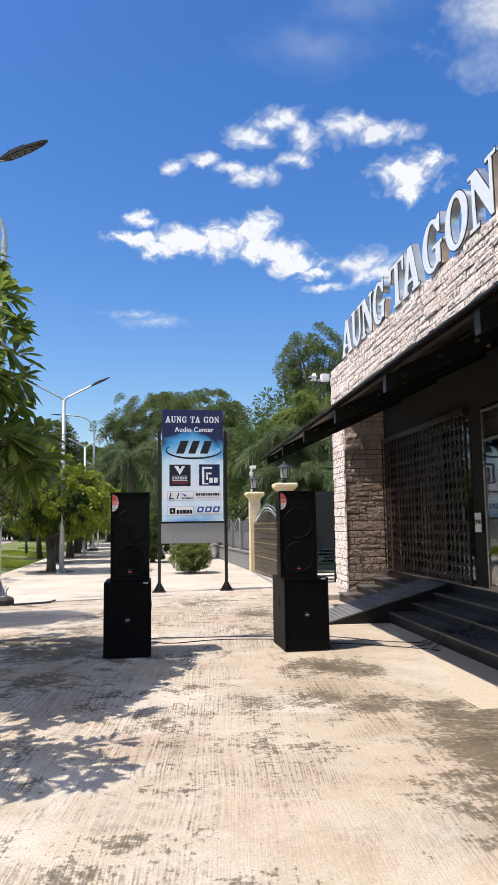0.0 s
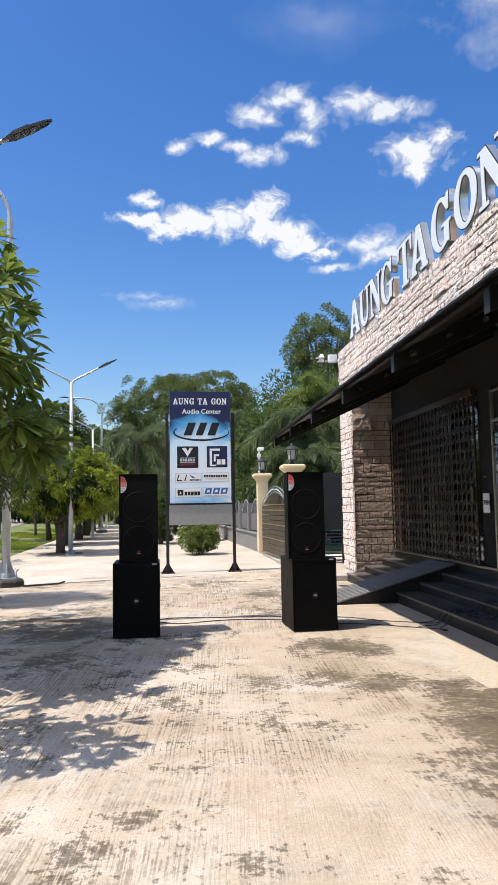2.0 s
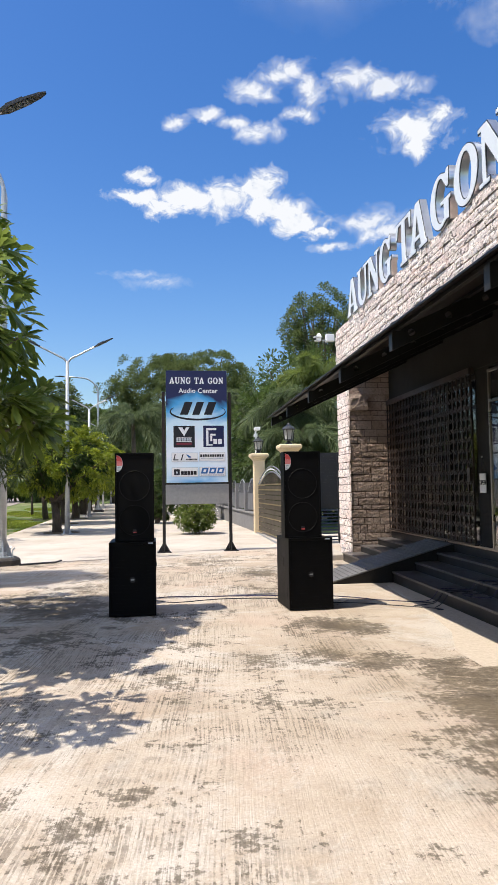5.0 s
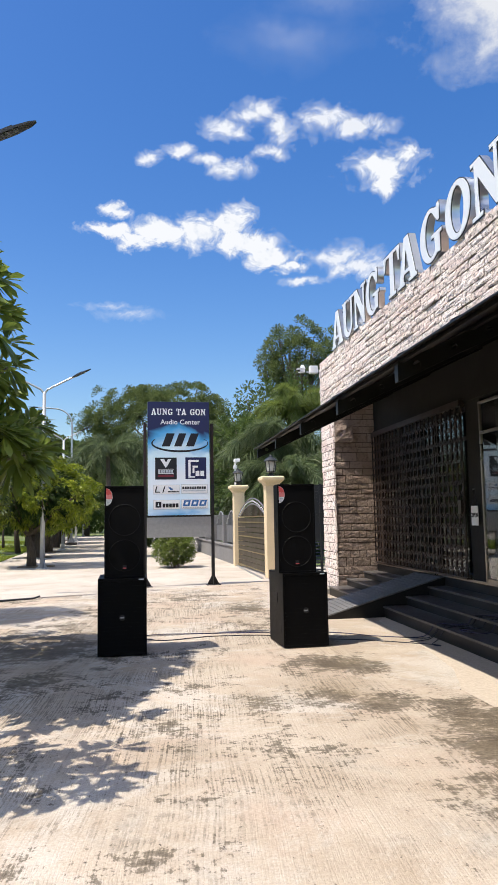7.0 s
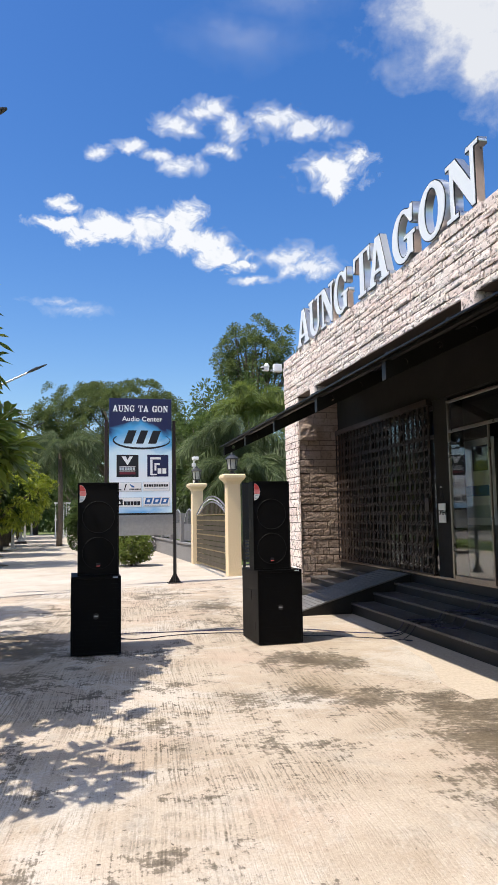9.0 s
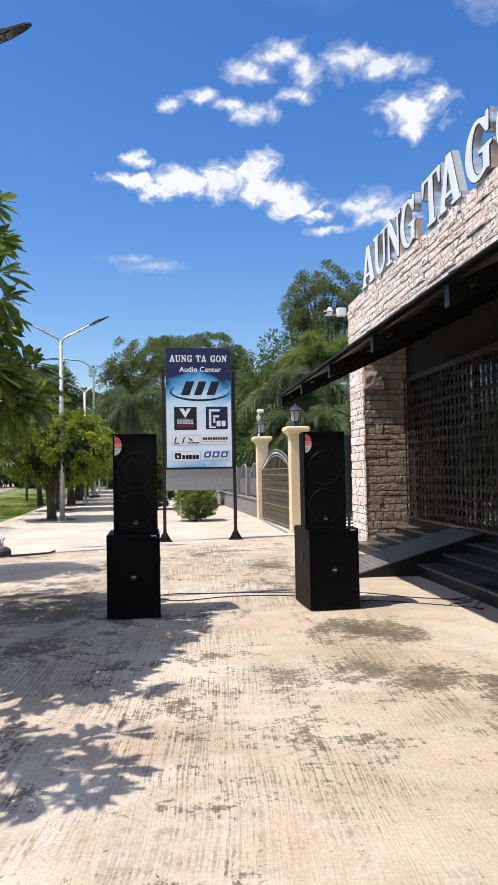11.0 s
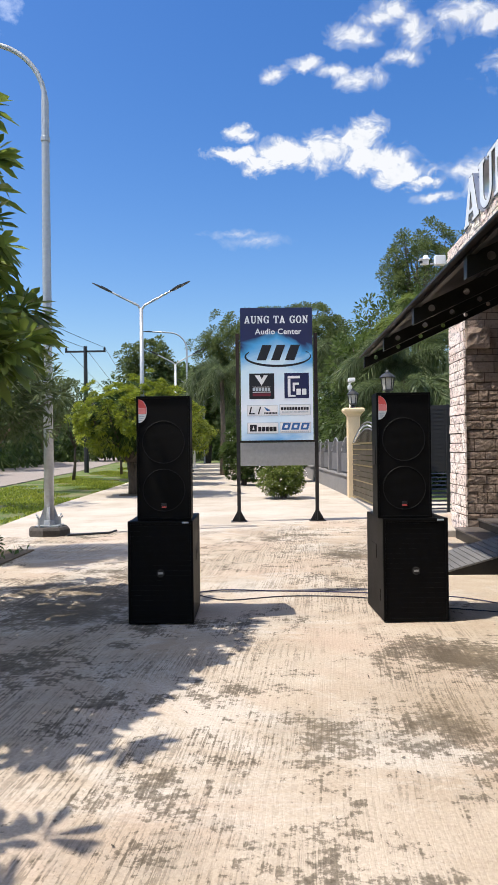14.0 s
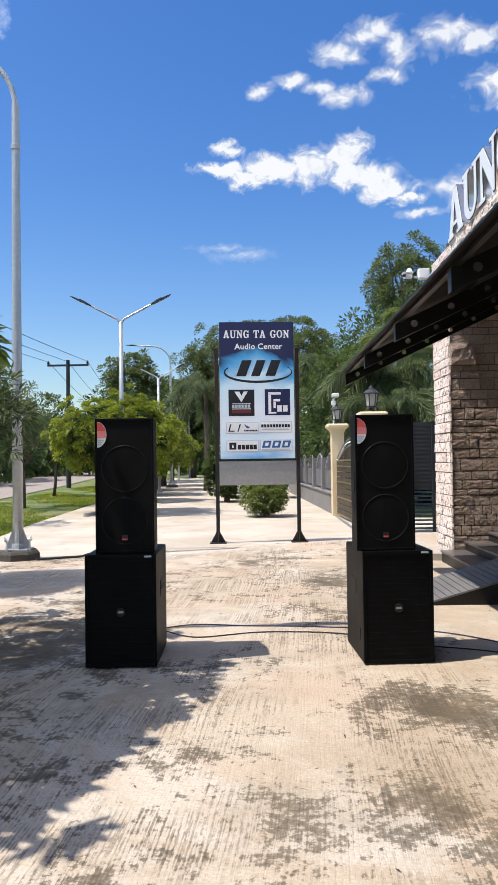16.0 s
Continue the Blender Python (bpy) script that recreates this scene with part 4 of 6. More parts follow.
cable([(2.58, 9.28, 0.008), (2.88, 9.08, 0.008), (3.05, 9.02, 0.008), *down_steps(9.0, 8.62, 8.3, 8.1, 0.1)], 0.0055, M["cable_blue"], "violet cable running down the shop steps")
cable([(2.5, 8.94, 0.008), (2.755, 8.76, 0.008), (3.08, 8.52, 0.008), (3.19, 8.40, 0.008), (3.1, 8.36, 0.01), (3.06, 8.5, 0.014), *down_steps(8.66, 8.5, 8.05, 7.9, 0.03)], 0.0055, M["cable"], "coiled dark cable running down the shop steps")
cable([(2.9, 8.7, 0.014), (3.1, 8.75, 0.014), *down_steps(8.82, 8.25, 8.12, 7.7, 0.16)], 0.0055, M["cable"], "dark cable running down the shop steps")
cable([(2.95, 9.05, 0.014), (3.1, 8.9, 0.014), *down_steps(8.85, 8.6, 7.95, 7.5, 0.12)], 0.0055, M["cable"], "dark cable running down the shop steps")
cable([(3.5, 8.35, 0.179), (3.4, 8.5, 0.179), (3.36, 8.3, 0.179), (3.5, 8.1, 0.179), (3.62, 8.05, 0.18), (3.635, 8.03, 0.25), (3.67, 8.0, 0.317), (3.85, 7.6, 0.314), (3.75, 7.42, 0.314), (3.9, 7.5, 0.314), (3.985, 7.6, 0.39), (4.02, 7.62, 0.452), (4.2, 7.45, 0.449), (4.285, 7.4, 0.6), (4.55, 7.3, 0.6)], 0.0055, M["cable_blue"], "violet cable looped over the shop steps")

# ---- pylon sign ----
SIGN = pose(0.532, 16.88, 0, 0, 0, 3.0)
sgn = thing("pylon_sign", SIGN, "blue and white printed shop sign between two dark posts", "sign")
for s in (-1, 1):
    x = s * 0.775
    post = part("post", boxed(x - 0.035, 0.0, 0.02, x + 0.035, 0.07, 2.3, 0.004), M["post_paint"], sgn)
    part("post_top", boxed(x - 0.034, 0.001, 2.3, x + 0.034, 0.069, 3.72, 0.004), M["rust"], post)
    part("base_plate", boxed(x - 0.16, -0.10, 0.0, x + 0.16, 0.17, 0.016), M["post_paint"], post)
    for q in (0, 90, 180, 270):
        bm = prism(bmesh.new(), [(0.03, 0.016), (0.14, 0.016), (0.03, 0.22)], -0.005, 0.005)
        bmesh.ops.transform(bm, matrix=pose(x, 0.035, 0, 0, 0, q), verts=bm.verts)
        part("gusset", bm, M["post_paint"], post)
part("crossbar", boxed(-0.74, 0.005, 1.56, 0.74, 0.05, 1.60, 0.003), M["post_paint"], sgn)
part("steel_sheet", boxed(-0.735, 0.0, 1.10, 0.735, 0.03, 1.555, 0.004), M["steel_sheet"], sgn, "bare grey steel sheet below the print")
panel = boxed(-0.712, -0.03, 0, 0.712, 0.06, 2.62, 0.006)
panel = part("printed_panel", panel, M["sky_print"], sgn, "sky-blue printed panel")
panel.location = (0, 0, 1.6)


def sx(c):
    return (c - 180) / 225


def sz(c):
    return (620 - c) / 224


x = 38
for word in ("AUNG", "TA", "GON"):
    for ch in word:
        w = 25 if ch != "T" else 23
        glyph(ch, w / 225, 0.145, 0.0016, 0.0012, M["white"], panel, Matrix.Translation((sx(x), -0.0308, sz(102))) @ NORTH, "headline_letter")
        x += w + 3.5
    x += 16
for word, x in (("Audio", -0.222), ("Center", 0.258)):
    words(word, 0.155, M["white"], panel, Matrix.Translation((x, -0.0312, sz(140))) @ NORTH, bold=0.003, depth=0.0006, spread=1.05)
# oval swoosh and slanted blocks in it
bm = bmesh.new()
outer = [(148 * math.cos(radians(a)), 46 * math.sin(radians(a))) for a in range(150, 395, 7)]
inner = [(142 * math.cos(radians(a)) + 2, 38 * math.sin(radians(a)) + 2) for a in range(394, 149, -7)]
prism(bm, [((px) / 225 + sx(185), sz(250) + py / 224) for px, py in outer + inner], -0.0313, -0.0302)
part("swoosh", bm, M["black_print"], panel)


def poly(o, mat, parent, proud=2, name="logo_mark"):
    return part(name, prism(bmesh.new(), [(sx(a), sz(b)) for a, b in o], -0.0306 - 0.0012 * proud, -0.0302 - 0.0012 * (proud - 1)), M[mat], parent)


def leaning(x0, x1, y0, y1, lean=16):
    """A slanted block, which leans to the right."""
    return [(x0 + lean, y0), (x1 + lean, y0), (x1 - lean, y1), (x0 - lean, y1)]


def bars_in(x0, x1, y0, y1, n, mat, parent, proud=4, gap=0.22):
    """A row of plain bars that stands for a line of print."""
    w = (x1 - x0) / n
    for i in range(n):
        poly([(x0 + i * w, y0), (x0 + (i + 1 - gap) * w, y0), (x0 + (i + 1 - gap) * w, y1), (x0 + i * w, y1)], mat, parent, proud, "print_bar")


for x0, x1 in ((104, 146), (168, 206), (230, 272)):
    poly(leaning(x0, x1, 198, 266, 13), "black_print", panel, name="logo_block")


def square(x0, y0, x1, y1, mat):
    return part("logo_tile", boxed(sx(x0), -0.0313, sz(y1), sx(x1), -0.0302, sz(y0)), M[mat], panel)


sq = square(57, 324, 168, 437, "black_print")
poly([(82, 332), (140, 332), (112, 378)], "white", sq)
poly([(104, 332), (122, 332), (113, 350)], "black_print", sq, 3)
bars_in(72, 152, 388, 402, 6, "grey_print", sq, 2)
for y0, y1, mt in ((383, 385, "white"), (405, 408, "white"), (412, 424, "maroon")):
    poly([(72, y0), (152, y0), (152, y1), (72, y1)], mt, sq)
sq = square(213, 323, 322, 435, "navy")
for o in ([(228, 348), (240, 348), (240, 420), (228, 420)], [(228, 336), (282, 336), (282, 347), (228, 347)], [(228, 421), (262, 421), (262, 428), (228, 428)],
          [(250, 366), (278, 366), (278, 376), (250, 376)], [(250, 377), (260, 377), (260, 404), (250, 404)]):
    poly(o, "white", sq)
bars_in(266, 316, 393, 420, 2, "white", sq, 2)
for x0, x1, y0, y1 in ((46, 184, 464, 512), (190, 328, 462, 510), (46, 184, 541, 590), (191, 329, 540, 588)):
    fr = square(x0, y0, x1, y1, "grey_print")
    poly([(x0 + 2, y0 + 2), (x1 - 2, y0 + 2), (x1 - 2, y1 - 2), (x0 + 2, y1 - 2)], "white", fr)
poly(leaning(58, 64, 472, 504, 4), "black_print", panel, 4)
poly([(58, 499), (82, 499), (80, 504), (56, 504)], "black_print", panel, 5)
poly(leaning(98, 104, 472, 504, 5), "black_print", panel, 4)
for k in range(3):
    poly([(122 + 8 * k, 474 + 4 * k), (128 + 8 * k, 474 + 4 * k), (140 + 4 * k, 490), (134 + 4 * k, 490)], "blue_print", panel, 4)
bars_in(122, 180, 496, 503, 9, "black_print", panel)
bars_in(196, 322, 474, 487, 10, "black_print", panel)
bars_in(200, 318, 493, 498, 20, "grey_print", panel)
poly([(58, 550), (88, 550), (88, 580), (58, 580)], "black_print", panel, 4)
poly([(68, 572), (73, 556), (78, 572)], "white", panel, 5)
bars_in(94, 178, 560, 580, 5, "black_print", panel, 4, 0.14)
for x0 in (202, 244, 286):
    poly(leaning(x0, x0 + 34, 544, 574, 4), "blue_print", panel, 4)
    poly(leaning(x0 + 10, x0 + 24, 552, 566, 2), "white", panel, 5)
bars_in(198, 322, 579, 584, 14, "grey_print", panel)


# ---- street lamps ----
def lamp_head(bm_parent, at, way, name="lamp_head"):
    """A flat dark luminaire that points along way."""
    m = Matrix.Translation(at) @ Vector(way).to_track_quat("X", "Z").to_matrix().to_4x4()
    bm = bmesh.new()
    rings = [[bm.verts.new(m @ Vector((x, sy * w, sz_ * h_))) for sy, sz_ in ((-1, -0.6), (1, -0.6), (1, 0.4), (0.6, 1), (-0.6, 1), (-1, 0.4))]
             for x, w, h_ in ((-0.05, 0.03, 0.025), (0.02, 0.045, 0.032), (0.10, 0.085, 0.036), (0.36, 0.088, 0.032), (0.56, 0.06, 0.022), (0.64, 0.022, 0.012))]
    for a, b in zip(rings, rings[1:]):
        for k in range(6):
            bm.faces.new((a[k], a[(k + 1) % 6], b[(k + 1) % 6], b[k]))
    bm.faces.new(rings[0][::-1])
    bm.faces.new(rings[-1])
    bmesh.ops.recalc_face_normals(bm, faces=bm.faces[:])
    h = part(name, bm, M["lamp_black"], bm_parent, "flat dark lamp head")
    for x in (0.12, 0.22, 0.32):
        part("lens", boxed(x, -0.06, -0.028, x + 0.08, 0.06, -0.018, 0.002, m), M["lens"], h)
    for y in (-0.05, 0.0, 0.05):
        part("fin", boxed(0.11, y - 0.006, 0.02, 0.34, y + 0.006, 0.045, 0.0, m), M["lamp_black"], h)
    return h


def twin_lamp(m, label, height=5.75):
    t = thing("street_lamp", m, label, "street lamp", "lamps along the street")
    part("pole", tube(bmesh.new(), [(0, 0, 0.02), (0, 0, 2.5), (0, 0, height)], [0.085, 0.07, 0.055], 14), M["galvanised"], t, smooth=True)
    part("base_plate", boxed(-0.19, -0.19, 0, 0.19, 0.19, 0.025, 0.004), M["galvanised"], t)
    for q in range(4):
        bm = prism(bmesh.new(), [(0.07, 0.025), (0.18, 0.025), (0.07, 0.26)], -0.006, 0.006)
        bmesh.ops.transform(bm, matrix=pose(0, 0, 0, 0, 0, 90 * q + 45), verts=bm.verts)
        part("gusset", bm, M["galvanised"], t)
    for s in (-1, 1):
        arm = part("arm", tube(bmesh.new(), [(0, 0, height - 0.06), (s * 0.10, 0, height + 0.08), (s * 0.95, 0.0, height + 0.52)], [0.04, 0.036, 0.03], 10), M["galvanised"], t)
        lamp_head(arm, (s * 0.93, 0.0, height + 0.51), (s * 0.86, 0, 0.42))
    return t


lamp = twin_lamp(pose(-3.53, 24.4, 0), "galvanised twin-armed street lamp with raised dark heads")
for y in (9.15, 39.2, 53.5, 68.0):
    copy_thing(lamp, pose(-3.09 if y < 10 else site(y, 0.05), y, 0))


def curved_lamp(m, label):
    t = thing("street_lamp", m, label, "street lamp", "lamps along the street")
    path = [(0, 0, 0.2), (0, 0, 3.0), (0, 0, 5.7), (0, 0, 7.5)]
    bend = [(-1.1 + 1.1 * math.cos(radians(a)), 0, 7.5 + 1.05 * math.sin(radians(a))) for a in range(9, 86, 9)]
    far = [(-1.5, 0, 8.59), (-2.1, 0, 8.62)]
    pts = path + bend + far
    part("pole", tube(bmesh.new(), pts, [0.085, 0.078, 0.07, 0.062] + [0.045] * (len(bend) + 2), 14), M["galvanised"], t, smooth=True)
    part("collar", lathe(bmesh.new(), [(0.066, 6.80), (0.08, 6.81), (0.08, 6.88), (0.066, 6.89)], 14), M["galvanised"], t)
    part("sleeve", lathe(bmesh.new(), [(0.095, 0.17), (0.095, 0.24), (0.087, 0.26)], 14), M["galvanised"], t)
    lamp_head(t, (-2.08, 0, 8.62), (-1, 0, 0.05))
    part("footing", lathe(bmesh.new(), [(0.36, -0.05), (0.36, 0.10), (0.33, 0.14), (0.31, 0.15)], 8), M["footing"], t, "worn octagonal concrete footing")
    part("base_plate", boxed(-0.2, -0.2, 0.15, 0.2, 0.2, 0.175, 0.004), M["galvanised"], t)
    for q in range(4):
        bm = prism(bmesh.new(), [(0.08, 0.175), (0.2, 0.175), (0.08, 0.5)], -0.007, 0.007)
        bmesh.ops.transform(bm, matrix=pose(0, 0, 0, 0, 0, 90 * q + 20), verts=bm.verts)
        part("gusset", bm, M["galvanised"], t)
        a = radians(90 * q + 65)
        c, s = math.cos(a), math.sin(a)
        part("anchor_bolt", tube(bmesh.new(), [(0.25 * c, 0.25 * s, 0.14), (0.25 * c, 0.25 * s, 0.30), (0.30 * c, 0.30 * s, 0.34)], 0.016, 6), M["galvanised"], t)
    return t


cl = curved_lamp(pose(-3.43, 14.95, 0), "tall galvanised street lamp with a curved arm over the road")
copy_thing(cl, pose(site(46.5, 0.1), 46.5, 0))
tagged(part("loose_pipe", tube(bmesh.new(), [(-3.05, 14.72, 0.02), (-2.4, 15.05, 0.02), (-2.3, 15.12, 0.05)], 0.018, 8), M["lamp_black"]), "short dark conduit lying beside the lamp footing", "pipe")

# utility pole with cross-arms and wires
up = thing("utility_pole", pose(-12.0, 50, -0.1), "dark utility pole with two cross-arms and wires", "utility pole")
part("pole", tube(bmesh.new(), [(0, 0, 0), (0, 0, 8.4)], [0.16, 0.12], 10), M["lamp_black"], up)
for z, hw in ((8.0, 1.35), (4.6, 0.9)):
    part("cross_arm", boxed(-hw, -0.06, z, hw, 0.06, z + 0.12), M["lamp_black"], up)
    for x in (-hw + 0.06, 0, hw - 0.06):
        part("insulator", lathe(bmesh.new(), [(0.05, z + 0.12), (0.09, z + 0.2), (0.06, z + 0.3), (0.03, z + 0.36)], 8, (x, 0, 0)), M["lamp_black"], up)
for x in (-1.3, 0, 1.3):
    for z in (8.3, 4.95):
        if z < 5 and x == 0:
            continue
        pts = [(x * (1 if z > 5 else 0.65) - 0.9 * k / 10 * 0, -6.0 * k, z - 1.2 * math.sin(math.pi * k / 10) * 0.8) for k in range(11)]
        part("wire", tube(bmesh.new(), [(p[0] + 0.02 * p[1] * -1.0, p[1], p[2]) for p in pts], 0.016, 4), M["lamp_black"], up)
        part("wire", tube(bmesh.new(), [(p[0] + p[1] * 0.12, -p[1], p[2]) for p in pts], 0.016, 4), M["lamp_black"], up)

# ---- gate, pillars and fence of the neighbour ----
def gate_pillar(m, label, with_camera=False):
    t = thing("gate_pillar", m, label, "pillar", "pillars of the sliding gate")
    part("shaft", boxed(-0.17, -0.17, 0, 0.17, 0.17, 2.32, 0.012), M["cream"], t)
    prof = [(0.17, 2.30), (0.19, 2.33), (0.20, 2.36), (0.27, 2.43), (0.29, 2.46), (0.29, 2.52), (0.26, 2.55)]
    bm = bmesh.new()
    rings = [[bm.verts.new((sxx * r, syy * r, z)) for sxx, syy in ((-1, -1), (1, -1), (1, 1), (-1, 1))] for r, z in prof]
    for a, b in zip(rings, rings[1:]):
        for k in range(4):
            bm.faces.new((a[k], a[(k + 1) % 4], b[(k + 1) % 4], b[k]))
    bm.faces.new(rings[-1])
    bm.faces.new(list(reversed(rings[0])))
    bmesh.ops.bevel(bm, geom=[e for e in bm.edges if abs(e.verts[0].co.x - e.verts[1].co.x) < 0.12 and abs(e.verts[0].co.y - e.verts[1].co.y) < 0.12], offset=0.02, segments=1, affect="EDGES")
    part("cap", bm, M["cream"], t)
    lan = thing("pillar_lantern", m @ Matrix.Translation((0, 0, 2.55)), "black metal lantern with frosted panes on a pillar", "lantern", "lanterns on the gate pillars")
    part("foot", lathe(bmesh.new(), [(0.09, 0), (0.09, 0.03), (0.05, 0.06), (0.05, 0.09), (0.12, 0.11), (0.12, 0.13)], 8), M["lamp_black"], lan)
    part("glass", lathe(bmesh.new(), [(0.10, 0.13), (0.135, 0.38)], 6), M["lantern_glass"], lan)
    for k in range(6):
        a = 2 * math.pi * k / 6
        c, s = math.cos(a), math.sin(a)
        part("glazing_bar", tube(bmesh.new(), [(0.108 * c, 0.108 * s, 0.12), (0.145 * c, 0.145 * s, 0.39)], 0.011, 5), M["lamp_black"], lan)
    part("roof", lathe(bmesh.new(), [(0.175, 0.38), (0.18, 0.40), (0.12, 0.46), (0.05, 0.50), (0.045, 0.52), (0.02, 0.56)], 12), M["lamp_black"], lan)
    return t


gate_pillar(pose(2.94, 18.35, 0, 0, 0, 2), "cream rendered gate pillar with a moulded cap, behind the loudspeaker")
gate_pillar(pose(2.73, 23.3, 0, 0, 0, 2), "cream rendered gate pillar with a camera beside its lantern")
cc = thing("security_camera", pose(2.66, 23.45, 2.55), "white bullet camera on a short pole", "camera")
part("stem", tube(bmesh.new(), [(0, 0, 0), (0, 0, 0.72), (0.05, -0.05, 0.78)], 0.03, 8), M["white"], cc)
part("camera_body", boxed(-0.05, -0.28, 0.76, 0.13, 0.06, 0.86, 0.02), M["white"], cc)
part("mount_box", boxed(-0.06, -0.05, 0.55, 0.06, 0.05, 0.66, 0.008), M["white"], cc)

GM = pose(2.90, 18.55, 0, 0, 0, 2.5)
sg = thing("sliding_gate", GM, "brown metal sliding gate with gold rails and an arched top", "gate")
GLN = 4.55
for k in range(10):
    z = 0.10 + k * 0.142
    part("panel_board", boxed(-0.02, 0, z, 0.02, GLN, z + 0.128, 0.006), M["gate_brown"], sg)
for z in (0.06, 0.52, 0.94, 1.36, 1.52):
    part("rail", boxed(-0.035, 0, z, 0.035, GLN, z + 0.035, 0.005), M["gold"], sg)
n = 26
arch = lambda q: 1.56 + 0.50 * math.sin(math.pi * min(1, max(0, q))) ** 0.9
bm = bmesh.new()
for dz in (0.0, -0.16):
    tube(bm, [(0, GLN * k / n, max(1.55, arch(k / n) + dz)) for k in range(n + 1)], 0.022, 6)
part("arch_rail", bm, M["fence_metal"], sg)
for k in range(1, n):
    y = GLN * k / n
    part("baluster", boxed(-0.008, y - 0.035, 1.55, 0.008, y + 0.035, max(1.58, arch(k / n) - 0.17), 0.002), M["gate_brown"], sg)
    part("bead", lathe(bmesh.new(), [(0.008, -0.022), (0.022, 0.0), (0.008, 0.022)], 8, (-0.02, y, arch(k / n) - 0.08)), M["galvanised"], sg)
tagged(part("gate_track", boxed(2.6, 18.2, 0.0, 2.68, 23.6, 0.012), M["steel_sheet"]), "steel gate track set in the concrete", "track", kind="structure")

# low wall with metal panels beyond the gate
fence = thing("boundary_fence", pose(2.72, 23.5, 0, 0, 0, 2.7), "grey low wall with posts and curved metal panels", "fence", kind="structure")
part("plinth", boxed(-0.1, 0.2, -0.09, 0.1, 34, 0.55, 0.02), M["fence_grey"], fence)
part("coping", boxed(-0.14, 0.2, 0.55, 0.14, 34, 0.62, 0.015), M["fence_grey"], fence)
for k in range(14):
    y = 2.4 * (k + 1)
    part("post", boxed(-0.12, y - 0.12, 0.62, 0.12, y + 0.12, 1.62, 0.01), M["fence_grey"], fence)
    pan = part("panel", boxed(-0.012, y - 2.25, 0.68, 0.012, y - 0.14, 1.25), M["fence_metal"], fence)
    for j in range(9):
        yy = y - 2.2 + j * 0.255
        top = 1.28 + 0.45 * math.sin(math.pi * (j + 0.5) / 9)
        part("spear", boxed(-0.014, yy - 0.03, 1.25, 0.014, yy + 0.03, top, 0.003), M["fence_metal"], pan)
    part("arch_rail", tube(bmesh.new(), [(0, y - 2.25 + 2.1 * q / 10, 1.30 + 0.45 * math.sin(math.pi * q / 10)) for q in range(11)], 0.02, 6), M["galvanised"], pan)

# black louvred gate between the pillar and the shop
lv = thing("louvred_gate", pose(3.25, 18.5, 0), "black slatted metal gate beside the shop", "gate")
for x in (0.0, 1.0, 2.0):
    part("post", boxed(x - 0.03, -0.03, 0, x + 0.03, 0.03, 2.35, 0.004), M["lamp_black"], lv)
for k in range(27):
    z = 0.08 + k * 0.085
    m = pose(0, 0, z, 25 if z < 0.9 else 86, 0, 0)
    part("slat", boxed(0.03, -0.03 if z < 0.9 else -0.046, -0.004, 1.97, 0.03 if z < 0.9 else 0.046, 0.004, 0.0, m), M["lamp_black"], lv)

# ---- trees and shrubs ----
def unit(rng, n):
    v = rng.normal(size=(n, 3))
    return v / np.linalg.norm(v, axis=1, keepdims=True)


